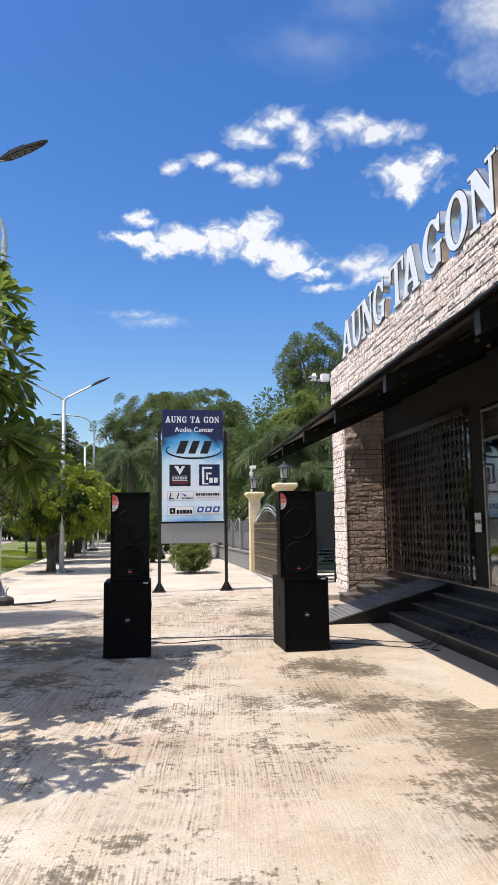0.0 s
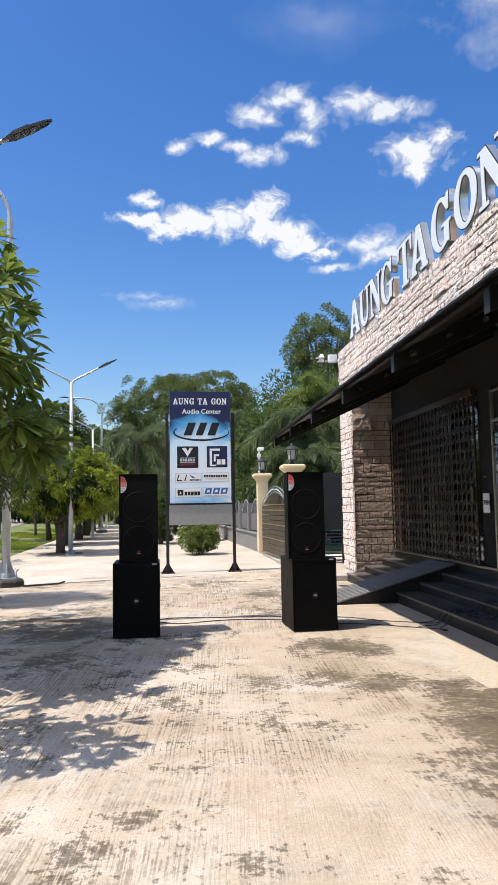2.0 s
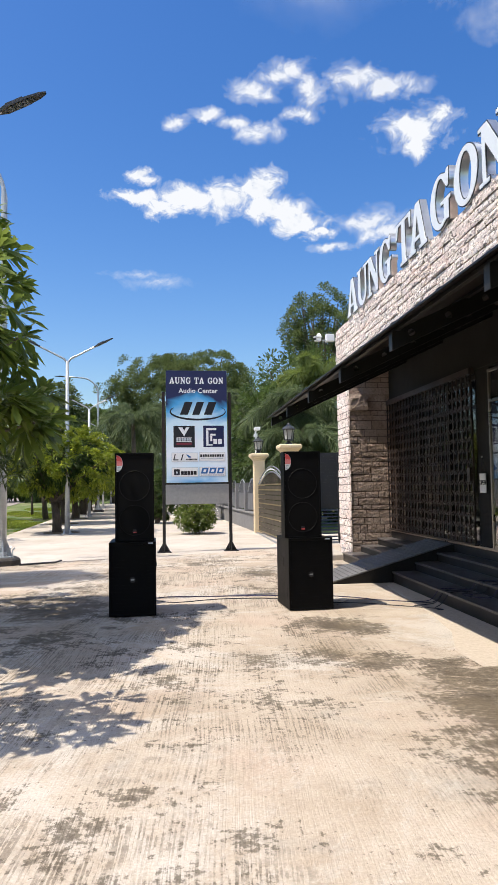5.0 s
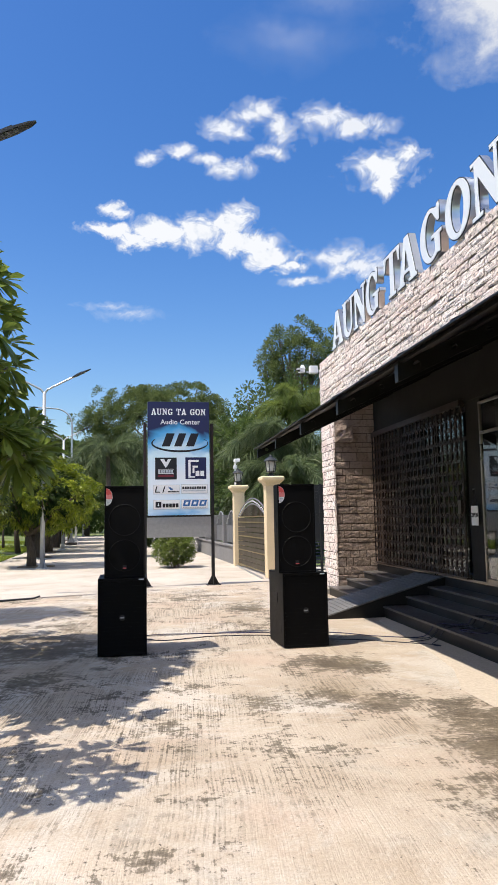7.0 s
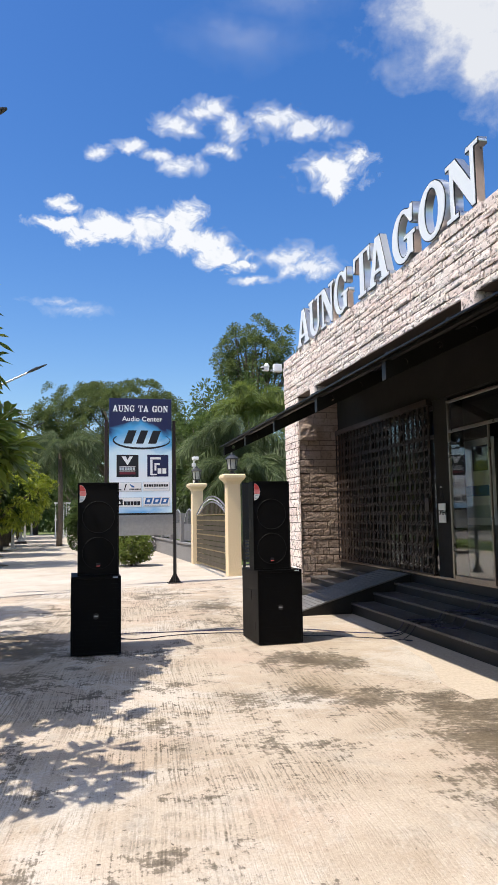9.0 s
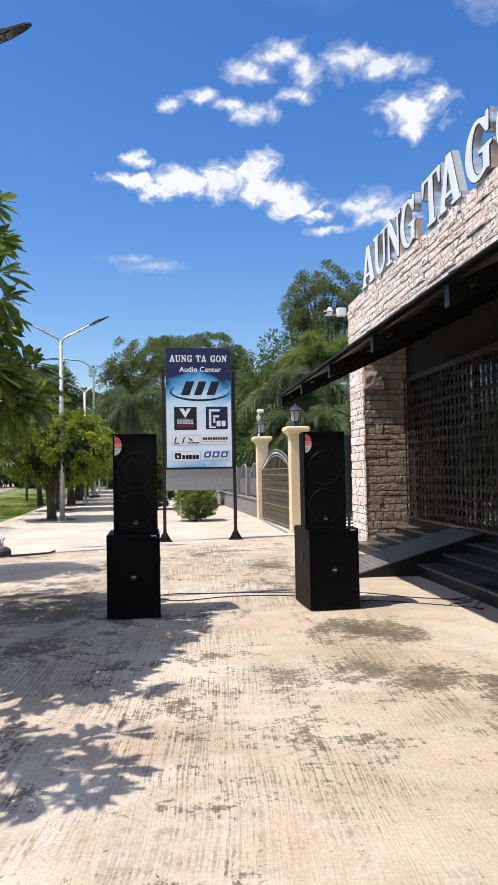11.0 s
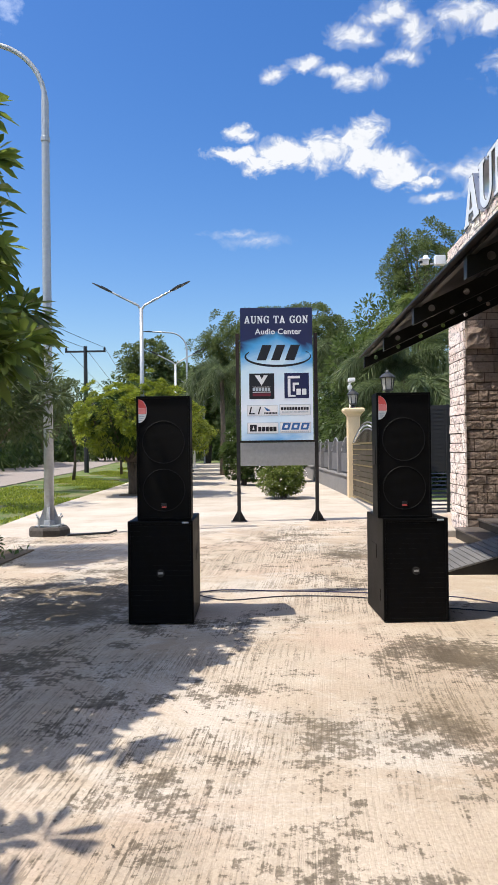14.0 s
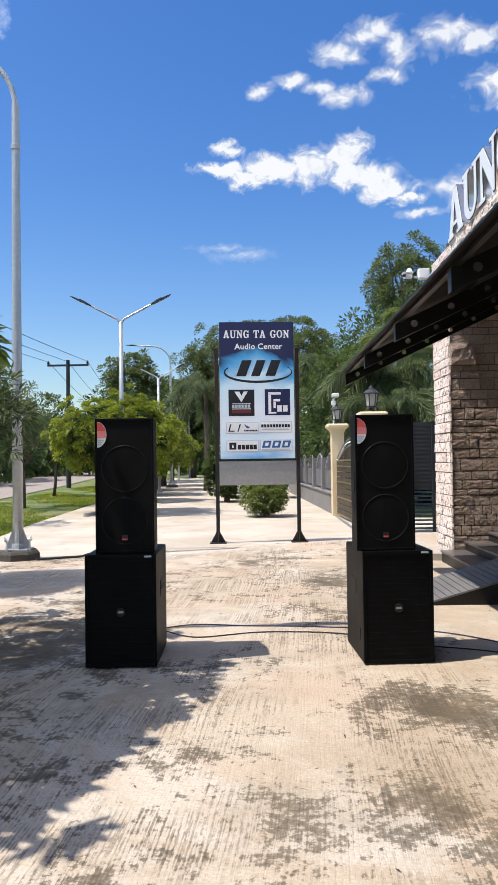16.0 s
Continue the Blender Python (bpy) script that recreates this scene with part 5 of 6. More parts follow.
def tree(name, x, y, centre, radii, clumps, per, leaf, wide, clump_r, mat, bark, label, category="tree", seed=1, trunk=0.12, fork=0.45,
         group="", shell=0.55, droop=0.2, up=0.35, stems=1, z0=-0.05, limbs=14, lumpy=1.0, full=False, sprays=()):
    """A trunk with limbs that reach into the crown, and a crown of leaf clumps. sprays: low boughs, each a tip, a radius and a count of clumps."""
    rng = np.random.default_rng(seed)
    t = thing(name, pose(x, y, z0), label, category, group)
    c, r = np.array(centre, float), np.array(radii, float)
    d = unit(rng, clumps)
    dist = shell + (1 - shell) * rng.random((clumps, 1)) ** 0.6
    lump = 1 + lumpy * 0.22 * np.sin(d[:, :1] * 5 + seed) * np.cos(d[:, 1:2] * 4 - seed) + 0.10 * lumpy * rng.normal(size=(clumps, 1))
    pts = c + d * dist * lump * r
    pts[:, 2] = np.maximum(pts[:, 2], 0.25)
    bm = bmesh.new()
    tops = []
    for s in range(stems):
        off = Vector((rng.normal() * 0.12, rng.normal() * 0.12, 0)) * (stems > 1)
        lean = Vector((c[0] * 0.5 + rng.normal() * 0.1 * radii[0], c[1] * 0.5 + rng.normal() * 0.1 * radii[0], 0)) * fork
        h = c[2] * fork if stems == 1 else c[2] * (fork + 0.1)
        top = off + lean + Vector((0, 0, h))
        tube(bm, [off, off + lean * 0.3 + Vector((rng.normal() * 0.04, rng.normal() * 0.04, h * 0.45)), top], [trunk * 1.25, trunk, trunk * 0.8], 9)
        tops.append(top)
    for k in range(limbs):
        p = Vector(pts[k % clumps])
        top = tops[k % stems]
        mid = top.lerp(p, 0.5) + Vector((rng.normal() * 0.08, rng.normal() * 0.08, 0.12)) * radii[0]
        tube(bm, [top - Vector((0, 0, 0.05)), mid, p], [trunk * 0.55, trunk * 0.3, trunk * 0.1], 6)
    for tip, r_s, count in sprays:
        end, top = Vector(tip), tops[0]
        tube(bm, [top, top.lerp(end, 0.55) + Vector((0, 0, 0.12)), end], [trunk * 0.45, trunk * 0.25, trunk * 0.08], 6)
    part("trunk", bm, bark, t, smooth=True)
    for tip, r_s, count in sprays:
        tip = np.array(tip, float)
        q = unit(rng, count)
        pts = np.concatenate([pts, tip + q * np.array([r_s, r_s, r_s * 0.5]) * rng.random((count, 1)) ** 0.5])
        d = np.concatenate([d, q * 0.6 + np.array([0.6, -0.1, 0.1])])
    k = np.repeat(np.arange(len(pts)), per)
    out = unit(rng, len(k)) + d[k] * 0.7 + np.array([0, 0, up])
    out /= np.linalg.norm(out, axis=1, keepdims=True)
    base = pts[k] + out * clump_r * rng.random((len(k), 1)) ** 0.5
    leaf_mesh("crown", base, out, leaf, wide, mat, t, droop, seed, full=full)
    return t


def palm(x, y, height, fronds, reach, mat, label, seed, trunk=0.13):
    rng = np.random.default_rng(seed)
    t = thing("palm_tree", pose(x, y, -0.05), label, "palm tree", "palms behind the fence")
    part("trunk", tube(bmesh.new(), [(0, 0, 0), (0.05, 0, height * 0.5), (0, 0, height)], [trunk * 1.3, trunk, trunk * 0.8], 10), M["bark"], t, smooth=True)
    base, way = [], []
    bm = bmesh.new()
    for f in range(fronds):
        a = 2 * math.pi * (f * 0.382) + rng.normal() * 0.2
        lift = rng.uniform(0.15, 1.25)
        pts = []
        n = 26
        for i in range(n):
            q = i / (n - 1)
            ox = reach * (q * math.cos(lift * 0.6) * (1 - 0.15 * q))
            oz = reach * (math.sin(lift) * q - (0.55 + 0.5 * (1.25 - lift)) * q * q)
            pts.append(Vector((ox * math.cos(a), ox * math.sin(a), height + oz)))
        tube(bm, pts[::5] + [pts[-1]], 0.018, 4)
        for i in range(2, n):
            d = (pts[i] - pts[i - 1]).normalized()
            for j in range(22):
                o = Vector(rng.normal(size=3))
                o = (o - d * o.dot(d)).normalized()
                base.append(pts[i])
                way.append(o * 0.9 + d * 0.7 + Vector((0, 0, -0.25)))
    part("frond_stalk", bm, mat, t)
    leaf_mesh("fronds", base, way, 0.18 * reach, 0.026, mat, t, 0.35, seed)
    return t


tree("shade_tree", -3.3, 7.5, (0.40, 0.1, 3.3), (1.40, 2.5, 1.62), 410, 18, 0.25, 0.07, 0.05, M["leaf_near"], M["bark"],
     "broad-leaved shade tree with long glossy leaves over the forecourt", seed=3, trunk=0.11, shell=0.2, droop=0.3, up=0.1, lumpy=0.3, full=True,
     # the last two sprays are added out of view to fill the ground shadow
     sprays=(((1.9, 0.0, 2.22), 0.26, 9), ((1.55, -0.35, 2.4), 0.34, 10), ((1.75, 0.5, 2.5), 0.3, 7), ((1.15, -1.25, 2.9), 0.5, 22), ((1.45, -0.75, 3.0), 0.4, 16)))
# added out of view: only this crown's shadow reaches the visible forecourt
tree("shade_tree", -3.65, 4.25, (1.0, 0.3, 3.15), (0.8, 0.55, 0.5), 62, 14, 0.22, 0.06, 0.06, M["leaf_near"], M["bark"],
     "young broad-leaved tree added out of view for its shadow", seed=4, trunk=0.07, shell=0.15, droop=0.3, up=0.1, lumpy=0.8, full=True)
tree("small_tree", -3.85, 12.35, (0.40, 0.0, 2.32), (1.08, 1.05, 0.62), 230, 34, 0.15, 0.03, 0.16, M["leaf_olive"], M["bark"],
     "thin olive-green tree in a soil bed", seed=8, trunk=0.06, shell=0.3)
bed = thing("soil_bed", pose(-3.8, 12.3, 0), "square bed of dry soil with small weeds", "planting bed", kind="structure")
part("soil", boxed(-0.75, -0.75, -0.02, 0.75, 0.75, 0.02, 0.01), M["soil"], bed)
rngb = np.random.default_rng(5)
q = rngb.uniform(-0.7, 0.7, (160, 3)) * np.array([1, 1, 0]) + np.array([0, 0, 0.02])
leaf_mesh("weeds", q, rngb.normal(size=(160, 3)) * 0.5 + np.array([0, 0, 1]), 0.14, 0.035, M["leaf_mid"], bed, 0.3, 5)
for x, y, h in ((-3.35, 11.75, 0.55), (-4.2, 13.1, 0.4)):
    tree("small_shrub", x, y, (0, 0, h * 0.6), (0.22, 0.22, h * 0.45), 26, 14, 0.09, 0.03, 0.05, M["leaf_dark"], M["bark"], "small dark green shrub in dry soil", "shrub", seed=int(h * 100), trunk=0.015, limbs=6)

# clipped yellow-green trees along the walkway
for k, (x, y, s) in enumerate(((-3.85, 25.3, 1.0), (-4.7, 31.5, 1.0), (-4.9, 36.5, 0.95), (-5.3, 42.5, 1.05), (-5.6, 49.0, 1.0), (-6.0, 56, 1.05))):
    wt = tree("walkway_tree", x, y, (0, 0, 2.5 * s), (1.85 * s, 1.85 * s, 1.12 * s), 300 if k < 2 else 230, 120 if k < 2 else 42, 0.105 if k < 2 else 0.18, 0.038 if k < 2 else 0.062, 0.14 if k < 2 else 0.18, M["leaf_bright"], M["bark_dark"],
         "clipped yellow-green tree with dense leaf rosettes on the walkway", group="trees along the walkway", seed=20 + k, full=k == 0, trunk=0.10, stems=3, fork=0.35, shell=0.82, up=0.55, droop=0.35, limbs=21)
    # a core of dark leaves paints the shade seen in the crown's gaps
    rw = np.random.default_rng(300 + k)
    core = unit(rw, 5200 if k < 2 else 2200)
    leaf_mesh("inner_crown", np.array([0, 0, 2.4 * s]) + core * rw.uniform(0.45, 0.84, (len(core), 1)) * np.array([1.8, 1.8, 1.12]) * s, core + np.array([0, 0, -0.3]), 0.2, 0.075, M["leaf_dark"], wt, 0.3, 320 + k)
    cut = part("tree_bed", lathe(bmesh.new(), [(0.62, -0.02), (0.62, 0.015), (0.5, 0.03)], 16, (x, y, 0)), M["soil"])
    tagged(cut, "round soil cut-out at a tree's foot", "planting bed", kind="structure")
# dark trees on the other side of the walkway row
for k, (x, y, s) in enumerate(((-6.5, 38, 1.2), (-7.5, 47, 1.4), (-1.5, 58, 1.2), (0.5, 50, 1.0))):
    tree("background_tree", x, y, (0, 0, 2.6 * s), (2.0 * s, 2.0 * s, 1.5 * s), 200, 22, 0.2, 0.07, 0.25, M["leaf_dark"], M["bark_dark"],
         "dark green tree beyond the walkway", group="trees beyond the walkway", seed=40 + k, trunk=0.12, stems=2)

tree("roadside_tree", -9.4, 60, (0, 0, 7.6), (2.1, 2.1, 2.5), 240, 50, 0.28, 0.12, 0.4, M["leaf_far"], M["bark"], "tall olive-grey tree beside the road", seed=51, trunk=0.2, shell=0.3)
tree("spreading_tree", 0.9, 62, (0, 0, 9.2), (6.0, 5.5, 3.5), 560, 150, 0.19, 0.10, 0.6, M["leaf_far"], M["bark_dark"], "large spreading tree with a rounded crown", seed=52, trunk=0.4, shell=0.55)
tree("spreading_tree", -6.0, 72, (0, 0, 6.0), (5.0, 4.5, 3.2), 420, 50, 0.36, 0.2, 0.6, M["leaf_mid"], M["bark_dark"], "dark spreading tree at the walkway's far end", seed=53, trunk=0.3, shell=0.5)
tree("tall_tree", 7.5, 35, (0, 0, 9.0), (2.0, 2.0, 2.0), 130, 190, 0.14, 0.06, 0.42, M["leaf_far"], M["bark_dark"], "tall airy tree behind the shop with bare lower limbs", seed=54, trunk=0.2, shell=0.45, fork=0.55, limbs=40)
tree("tall_tree", 5.6, 33, (0, 0, 6.3), (2.2, 1.8, 1.5), 80, 34, 0.24, 0.09, 0.4, M["leaf_mid"], M["bark_dark"], "thin airy tree behind the fence", seed=55, trunk=0.1, shell=0.3, limbs=40)
tree("garden_tree", 3.7, 29.5, (0, 0, 3.4), (1.2, 1.4, 2.2), 210, 24, 0.24, 0.09, 0.25, M["leaf_mid"], M["bark"], "light green garden tree behind the fence", seed=56, trunk=0.1, shell=0.5)
tree("garden_tree", 4.6, 36, (0, 0, 2.6), (2.0, 2.4, 2.4), 260, 24, 0.24, 0.09, 0.3, M["leaf_dark"], M["bark"], "dark green garden tree behind the fence", seed=57, trunk=0.1)
tree("garden_tree", 7.2, 29, (0, 0, 2.4), (2.4, 2.0, 2.4), 260, 24, 0.24, 0.09, 0.3, M["leaf_dark"], M["bark"], "dark green garden tree beside the shop", seed=58, trunk=0.1)
tree("garden_tree", 4.0, 45, (0, 0, 4.0), (2.4, 3.0, 3.2), 300, 24, 0.28, 0.11, 0.35, M["leaf_mid"], M["bark"], "leafy garden tree farther along the fence", seed=59, trunk=0.12)

palm(-2.3, 41, 5.2, 22, 3.0, M["palm"], "foxtail palm with drooping plumed fronds by the walkway", 61)
palm(3.6, 33.5, 5.0, 22, 2.9, M["palm"], "foxtail palm with drooping plumed fronds", 62)
palm(4.9, 27.5, 4.2, 24, 2.9, M["palm"], "dense foxtail palm behind the gate", 63)
palm(6.0, 30.0, 6.0, 20, 2.6, M["palm_light"], "light green palm with upright fronds", 64)
palm(4.7, 25.5, 3.0, 18, 2.2, M["palm"], "low foxtail palm behind the gate", 65)

# shrubs round the sign
sh = tree("flowering_shrub", 0.66, 23.2, (0, 0, 0.62), (0.58, 0.58, 0.50), 220, 44, 0.08, 0.04, 0.09, M["palm_light"], M["bark"], "round flowering shrub with small white blossoms", "shrub", seed=70, trunk=0.03, stems=3, limbs=12)
rngf = np.random.default_rng(9)
dirs = unit(rngf, 260)
leaf_mesh("blossoms", np.array([0, 0, 0.66]) + dirs * np.array([0.72, 0.70, 0.54]), dirs, 0.05, 0.04, M["blossom"], sh, 0.0, 9)
tree("clipped_bush", -0.72, 30.5, (0, 0, 1.25), (0.74, 0.8, 0.95), 300, 50, 0.10, 0.05, 0.08, M["leaf_mid"], M["bark_dark"], "clipped round bush on the walkway", "shrub", seed=71, trunk=0.06, stems=2, shell=0.85, fork=0.4)
tree("clipped_bush", 0.9, 33.0, (0, 0, 1.0), (0.95, 0.95, 0.8), 240, 50, 0.10, 0.05, 0.08, M["leaf_dark"], M["bark_dark"], "dark clipped bush near the fence", "shrub", seed=72, trunk=0.06, stems=2, shell=0.8, fork=0.4)

# young trees on the verge
for k, (x, y, h) in enumerate(((-8.0, 29, 3.2), (-9.5, 38, 3.6), (-8.6, 45, 3.0), (-7.2, 21.5, 2.6))):
    tree("verge_tree", x, y, (0, 0, h), (1.3, 1.3, 1.1), 120, 24, 0.16, 0.05, 0.2, M["leaf_dark"] if k % 2 else M["leaf_olive"], M["bark_dark"], "young tree on the grass verge", group="trees on the verge", seed=80 + k, trunk=0.07)

# white railings that close the walkway
rail = thing("railing_gate", pose(-2.85, 57.5, 0), "white painted railing gate at the walkway's end", "gate")
for q in range(6):
    part("bar", boxed(-0.5 + q * 0.2, -0.05, 0, -0.41 + q * 0.2, 0.05, 2.7, 0.01), M["white"], rail)
for z in (0.12, 1.35, 2.6):
    part("rail", boxed(-0.56, -0.07, z, 0.66, 0.07, z + 0.12, 0.01), M["white"], rail)

# woods across the road and at the far end
def woods(name, spots, label, mat, seed, leaf=0.6):
    rng = np.random.default_rng(seed)
    base, way = [], []
    for x, y, r, h in spots:
        n = 1500
        d = unit(rng, n)
        p = np.array([x, y, h * 0.5]) + d * np.array([r, r, h * 0.5]) * (0.72 + 0.28 * rng.random((n, 1))) * (1 + 0.18 * np.sin(d[:, :1] * 6 + x) * np.cos(d[:, 2:3] * 5 + y))
        base.append(p)
        way.append(d + rng.normal(size=(n, 3)) * 0.6)
    base, way = np.concatenate(base), np.concatenate(way)
    base[:, 2] = np.maximum(base[:, 2], 0)
    ob = leaf_mesh(name, base, way, leaf, leaf * 0.5, mat, None, 0.2, seed)
    return tagged(ob, label, "woods", kind="stuff")


rs = random.Random(12)
woods("far_woods", [(-17 - rs.uniform(0, 6) - 0.16 * (y - 30), y, rs.uniform(2.5, 4), rs.uniform(4.5, 8)) for y in range(24, 120, 5)], "dark mixed trees across the road", M["leaf_dark"], 90)
woods("far_woods", [(x, 92 + rs.uniform(-6, 8), rs.uniform(4, 6), rs.uniform(6, 9)) for x in range(-34, 34, 5)], "hazy trees closing the far end of the street", M["leaf_mid"], 91, 0.8)
woods("far_woods", [(8.5 + rs.uniform(0, 8), y, rs.uniform(2.5, 3.5), rs.uniform(4, 6)) for y in range(34, 86, 4)], "dense trees behind the neighbour's garden", M["leaf_dark"], 92)
rngg = np.random.default_rng(94)
n = 60000
gy = rngg.uniform(14, 60, n)
gx = np.array([west_edge(v) for v in gy]) - 0.05 - rngg.random(n) ** 1.2 * 4.6
keep = np.sin(gx * 1.3 + gy * 0.7) + np.sin(gy * 1.9 - gx) * 0.6 > -0.25
gp = np.stack([gx, gy, np.full(n, -0.09)], 1)[keep]
tagged(leaf_mesh("grass", gp, rngg.normal(size=gp.shape) * 0.45 + np.array([0, 0, 1.0]), 0.11, 0.022, M["leaf_bright"], None, 0.2, 94), "short green grass along the walkway", "grass", kind="stuff")

# dry leaves blown over the concrete
rngl = np.random.default_rng(31)
n = 70
lp = np.stack([rngl.uniform(-2.2, 3.0, n), rngl.uniform(3.6, 14, n), np.full(n, 0.006)], 1)
lw = rngl.normal(size=(n, 3)) * np.array([1, 1, 0.08])
tagged(leaf_mesh("leaf_litter", lp, lw, 0.032, 0.013, M["bark_dark"], None, 0.0, 31), "small dry leaves scattered on the concrete", "leaf litter", kind="stuff")

# ---- clouds ----
def cloud(az, el, blobs, span, seed, soft=0.5, gain=1.0, size=1.0, glow=0.74):
    """A far sheet of cloud: soft lumps broken up by turbulence. Lengths in thousandths of the distance."""
    D = 3200.0
    blobs = [(x, y, rx * 1.2, ry * 1.02) for x, y, rx, ry in blobs]
    d = Vector((math.sin(radians(az)) * math.cos(radians(el)), math.cos(radians(az)) * math.cos(radians(el)), math.sin(radians(el))))
    n = Nodes("cloud_white")
    n.tree.nodes.remove(n.bsdf)
    vec = n.add("TexCoord").outputs["Object"]
    wob = n.add("TexNoise", Vector=vec, Scale=0.03 * size, Detail=5.0, Roughness=0.6)
    add = n.add("VectorMath")
    add.operation = "MULTIPLY_ADD"
    n.tree.links.new(wob.outputs["Color"], add.inputs[0])
    add.inputs[1].default_value = (26, 26, 0)
    n.tree.links.new(vec, add.inputs[2])
    field = None
    for x, y, rx, ry in blobs:
        mp = n.add("Mapping", Vector=add.outputs[0], Location=(-(x + 13) / rx, -(y + 13) / ry, 0), Scale=(1 / rx, 1 / ry, 0))
        ln = n.add("VectorMath")
        ln.operation = "LENGTH"
        n.tree.links.new(mp.outputs[0], ln.inputs[0])
        f = n.math("SUBTRACT", 1.0, ln.outputs["Value"])
        field = f if field is None else n.math("MAXIMUM", field, f)
    turb = n.noise(n.add("Mapping", Vector=vec, Location=(seed * 17.3, seed * 5.1, 0), Scale=(1, 1.25, 1)).outputs[0], 0.022 * size, 9, 0.62, 0.6 if size > 0.55 else 0.1)
    dens = n.math("ADD", n.math("SUBTRACT", field, 0.06), n.math("MULTIPLY", n.math("SUBTRACT", turb, 0.5), 2.2 if size > 0.45 else 1.6))
    alpha = n.ramp(n.math("MULTIPLY", dens, 1.0), (0.0, 0.0), (soft * 0.5, 0.30 * gain), (soft, gain))
    tone = n.ramp(n.math("ADD", n.noise(vec, 0.03 * size, 6, 0.6), n.math("MULTIPLY", dens, 0.25)), (0.35, (0.62, 0.70, 0.84)), (0.62, (0.93, 0.95, 0.99)))
    em = n.add("Emission", Color=tone, Strength=glow)
    tr = n.add("BsdfTransparent")
    mx = n.add("MixShader", Fac=alpha)
    n.tree.links.new(tr.outputs[0], mx.inputs[1])
    n.tree.links.new(em.outputs[0], mx.inputs[2])
    n.tree.links.new(mx.outputs[0], n.tree.nodes["Material Output"].inputs["Surface"])
    bm = bmesh.new()
    bmesh.ops.create_grid(bm, x_segments=1, y_segments=1, size=1)
    bmesh.ops.scale(bm, vec=(span[0], span[1], 1), verts=bm.verts)
    ob = part("cloud", bm, n.mat)
    ob.matrix_world = look(d * D, (0, 0, 0)) @ pose(0, 0, 0, 0, 0, 0) @ Matrix.Rotation(math.pi, 4, "Y") @ Matrix.Scale(D / 1273.0, 4)
    return tagged(ob, "white fair-weather cloud, seen or added out of view as fill light", "cloud", kind="structure")


cloud(4.35, 21.9, [(-152, 12, 48, 14), (-138, 40, 26, 16), (-98, -8, 42, 20), (-57, 7, 60, 30), (2, 8, 60, 34), (56, 27, 45, 36), (77, -8, 60, 30), (127, -35, 52, 22), (156, -50, 34, 12)], (330, 170), 1)
cloud(7.0, 28.3, [(51, 57, 36, 20), (-3, 27, 48, 24), (26, 46, 40, 24), (82, 24, 28, 36), (72, -8, 26, 16), (-128, -16, 28, 14), (-82, -6, 28, 14), (-37, -17, 34, 14), (5, -34, 42, 20)], (270, 170), 2, 0.75, 0.95)
cloud(16.0, 29.7, [(-20, 4, 60, 30), (35, -10, 60, 22)], (170, 100), 3, 0.7, 0.9)
cloud(19.75, 26.35, [(-5, 0, 62, 38), (35, 12, 34, 20), (-2, -30, 26, 24)], (150, 110), 4, 0.6)
cloud(16.1, 19.9, [(0, 6, 68, 26), (30, -12, 60, 22), (-70, -30, 40, 10)], (170, 90), 5, 0.7, 0.9)
cloud(-2.1, 16.2, [(-15, 8, 60, 10), (15, -4, 62, 14)], (150, 60), 6, 1.1, 0.6)
cloud(30.4, 34.6, [(10, 20, 150, 120), (110, 80, 230, 170), (210, -70, 190, 190), (60, -60, 90, 70)], (520, 420), 7, 0.62, 0.95, 0.45, 0.66)
cloud(12.5, 34.7, [(0, 10, 130, 50), (60, 60, 110, 40)], (260, 160), 8, 0.98, 0.16, 0.45)
# larger, brighter glowing clouds added out of view, as white fill for the shade
for az, el, k in ((62, 30, 1), (95, 42, 2), (130, 26, 3), (165, 38, 4), (-160, 28, 5), (-45, 34, 6), (-75, 24, 7), (60, 62, 8), (-20, 68, 9), (150, 66, 10), (-130, 30, 11), (110, 20, 12), (-170, 52, 13), (100, 74, 14), (-70, 48, 15), (180, 18, 16), (75, 46, 17), (125, 48, 18)):
    cloud(az, el, [(-220, -20, 240, 100), (40, 30, 260, 140), (260, -40, 200, 90), (0, -60, 300, 80)], (640, 330), 20 + k, 0.7, 1.0, 0.5, 1.25)

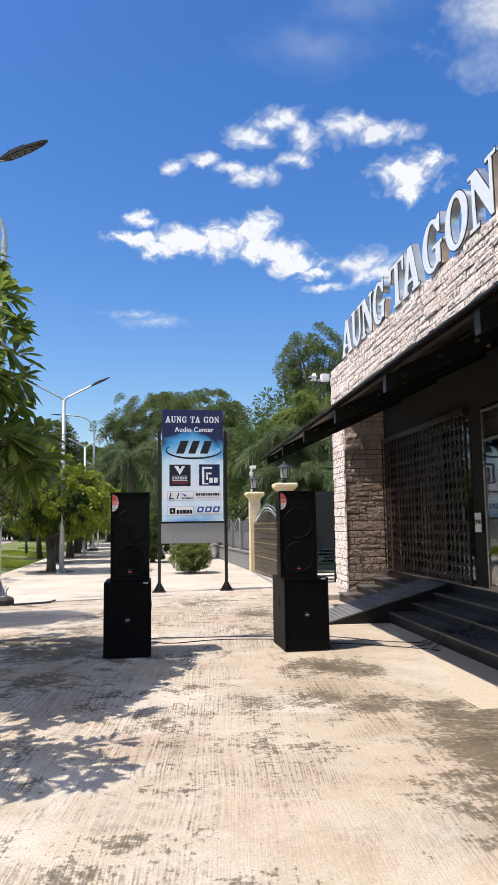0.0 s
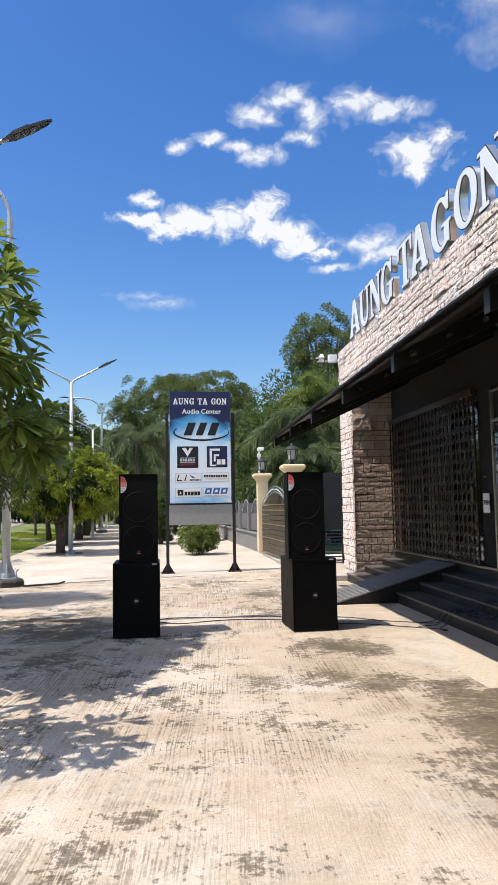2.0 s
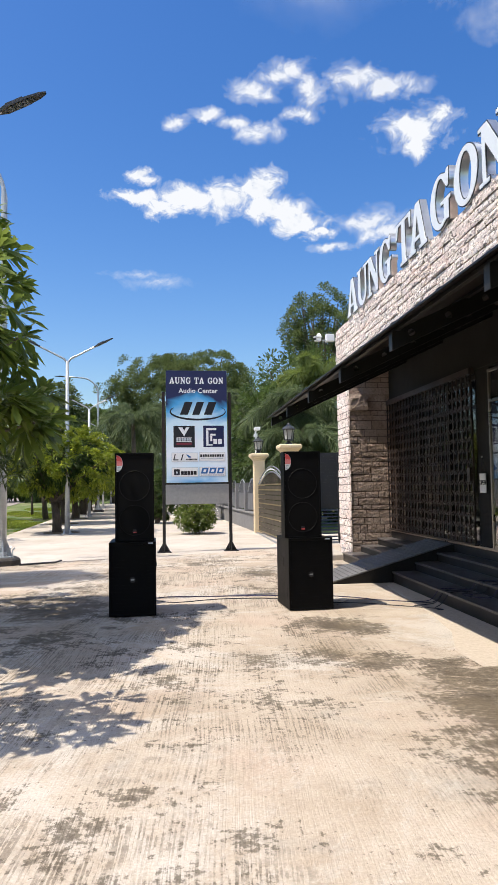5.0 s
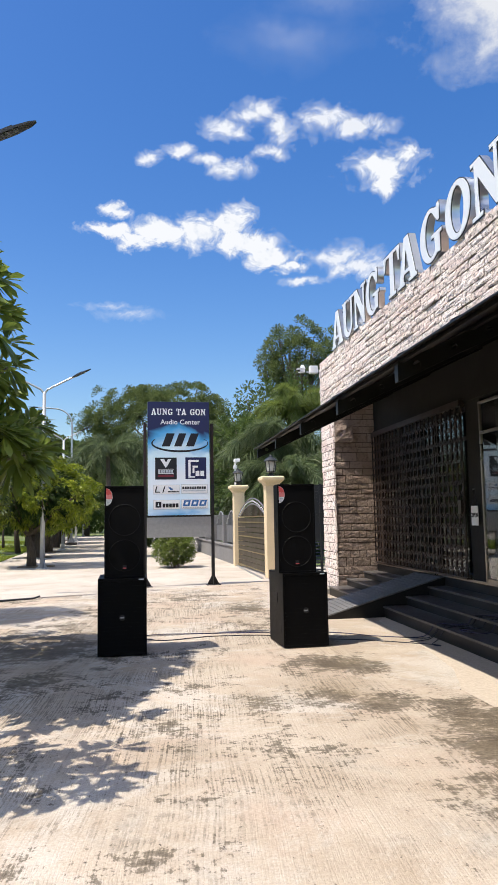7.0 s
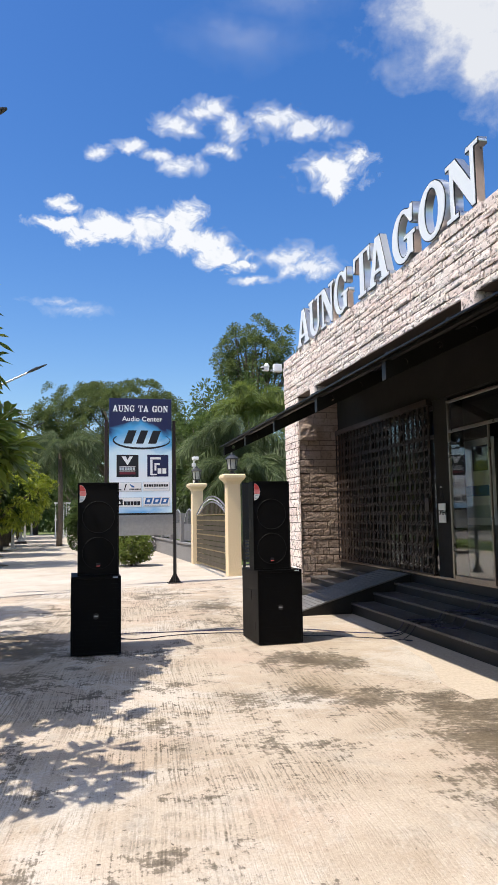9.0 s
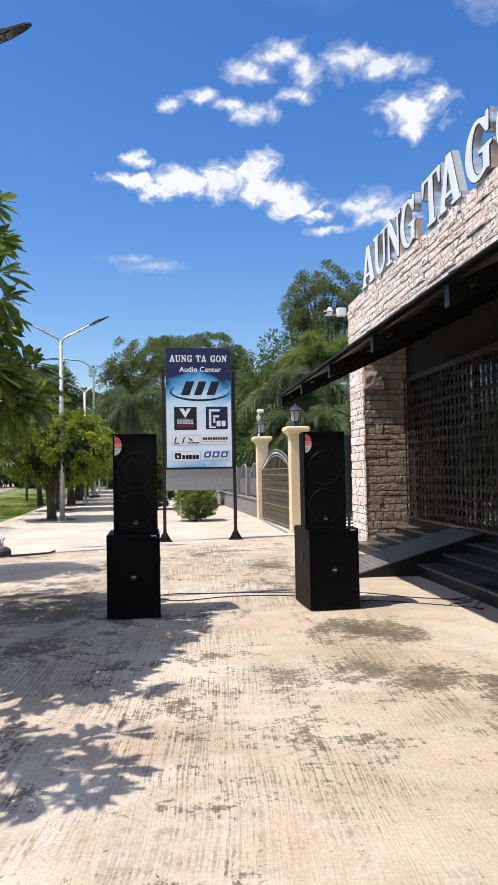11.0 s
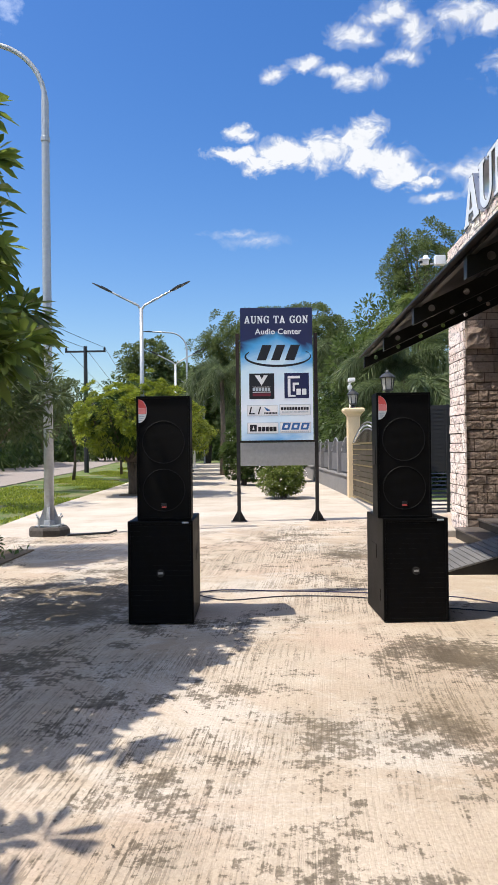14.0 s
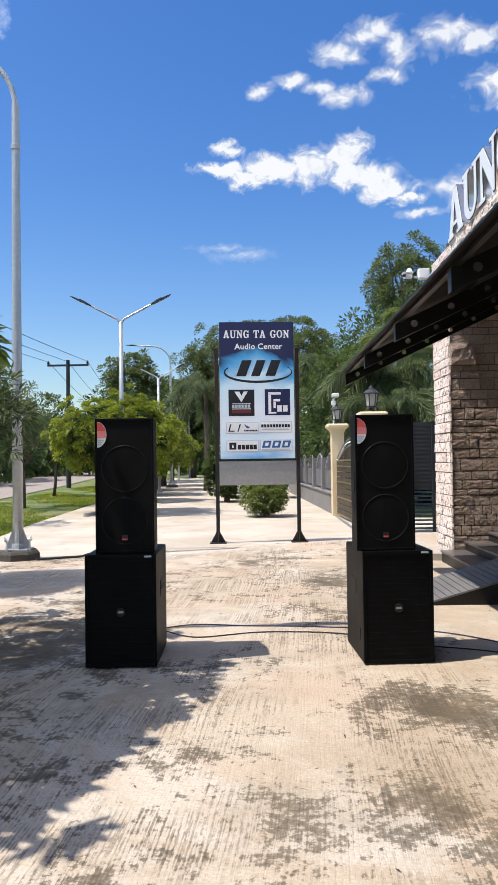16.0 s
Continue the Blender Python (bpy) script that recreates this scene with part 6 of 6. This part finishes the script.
# ---- stones of the shop front, piece by piece ----
def stone_mesh(seed):
    rng = random.Random(seed)
    bm = bmesh.new()
    n = 4
    front = [[None] * (n + 1) for _ in range(n + 1)]
    for i in range(n + 1):
        for j in range(n + 1):
            edge = i in (0, n) or j in (0, n)
            u, v = i / n, j / n
            if not edge:
                u += rng.uniform(-0.08, 0.08)
                v += rng.uniform(-0.08, 0.08)
            front[i][j] = bm.verts.new((u, -(0.66 + rng.uniform(0, 0.24)) if edge else -(0.90 + rng.uniform(-0.14, 0.18)), v))
    for i in range(n):
        for j in range(n):
            bm.faces.new((front[i][j], front[i + 1][j], front[i + 1][j + 1], front[i][j + 1]))
    rim = [front[i][0] for i in range(n + 1)] + [front[n][j] for j in range(1, n + 1)] + [front[i][n] for i in range(n - 1, -1, -1)] + [front[0][j] for j in range(n - 1, 0, -1)]
    back = [bm.verts.new((v.co.x, 0.0, v.co.z)) for v in rim]
    for k in range(len(rim)):
        q = (k + 1) % len(rim)
        bm.faces.new((rim[q], rim[k], back[k], back[q]))
    bmesh.ops.recalc_face_normals(bm, faces=bm.faces[:])
    me = bpy.data.meshes.new("stone")
    bm.to_mesh(me)
    bm.free()
    return me


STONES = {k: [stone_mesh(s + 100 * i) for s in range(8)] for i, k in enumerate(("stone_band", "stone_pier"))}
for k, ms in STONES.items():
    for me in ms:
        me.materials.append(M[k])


def lay(parent, frame_m, length, z0, z1, course, longs, mat, seed, deep=0.05):
    """Courses of stones over a face: frame_m puts x along the face, -y out of it."""
    rng = random.Random(seed)
    z = z0
    while z < z1 - 0.03:
        h = min(rng.uniform(*course), z1 - z)
        if z1 - (z + h) < course[0] * 0.6:
            h = z1 - z
        x = 0.0
        while x < length - 0.02:
            w = min(rng.uniform(*longs), length - x)
            if length - (x + w) < longs[0] * 0.6:
                w = length - x
            ob = new("stone", rng.choice(STONES[mat]))
            ob.parent = parent
            d = deep * rng.uniform(0.6, 1.45)
            ob.matrix_local = Matrix.Translation((-RX, -5, 0)) @ frame_m @ Matrix.Translation((x + 0.006, 0, z + 0.006)) @ Matrix.Diagonal((w - rng.uniform(0.008, 0.018), d, h - rng.uniform(0.010, 0.02), 1))
            x += w
        z += h


# west faces read from north to south, south face from west to east
WEST = Matrix.Translation((FX + 0.06, 15.1, 0)) @ Matrix.Rotation(radians(-90), 4, "Z")
lay(band, WEST, 19.1, 3.86, 4.78, (0.085, 0.12), (0.22, 0.55), "stone_band", 1, 0.034)
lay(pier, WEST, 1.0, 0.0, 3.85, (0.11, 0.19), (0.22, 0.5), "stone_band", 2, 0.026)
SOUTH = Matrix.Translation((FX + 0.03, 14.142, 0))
# south face laid in the darkened, shaded tone of the stone
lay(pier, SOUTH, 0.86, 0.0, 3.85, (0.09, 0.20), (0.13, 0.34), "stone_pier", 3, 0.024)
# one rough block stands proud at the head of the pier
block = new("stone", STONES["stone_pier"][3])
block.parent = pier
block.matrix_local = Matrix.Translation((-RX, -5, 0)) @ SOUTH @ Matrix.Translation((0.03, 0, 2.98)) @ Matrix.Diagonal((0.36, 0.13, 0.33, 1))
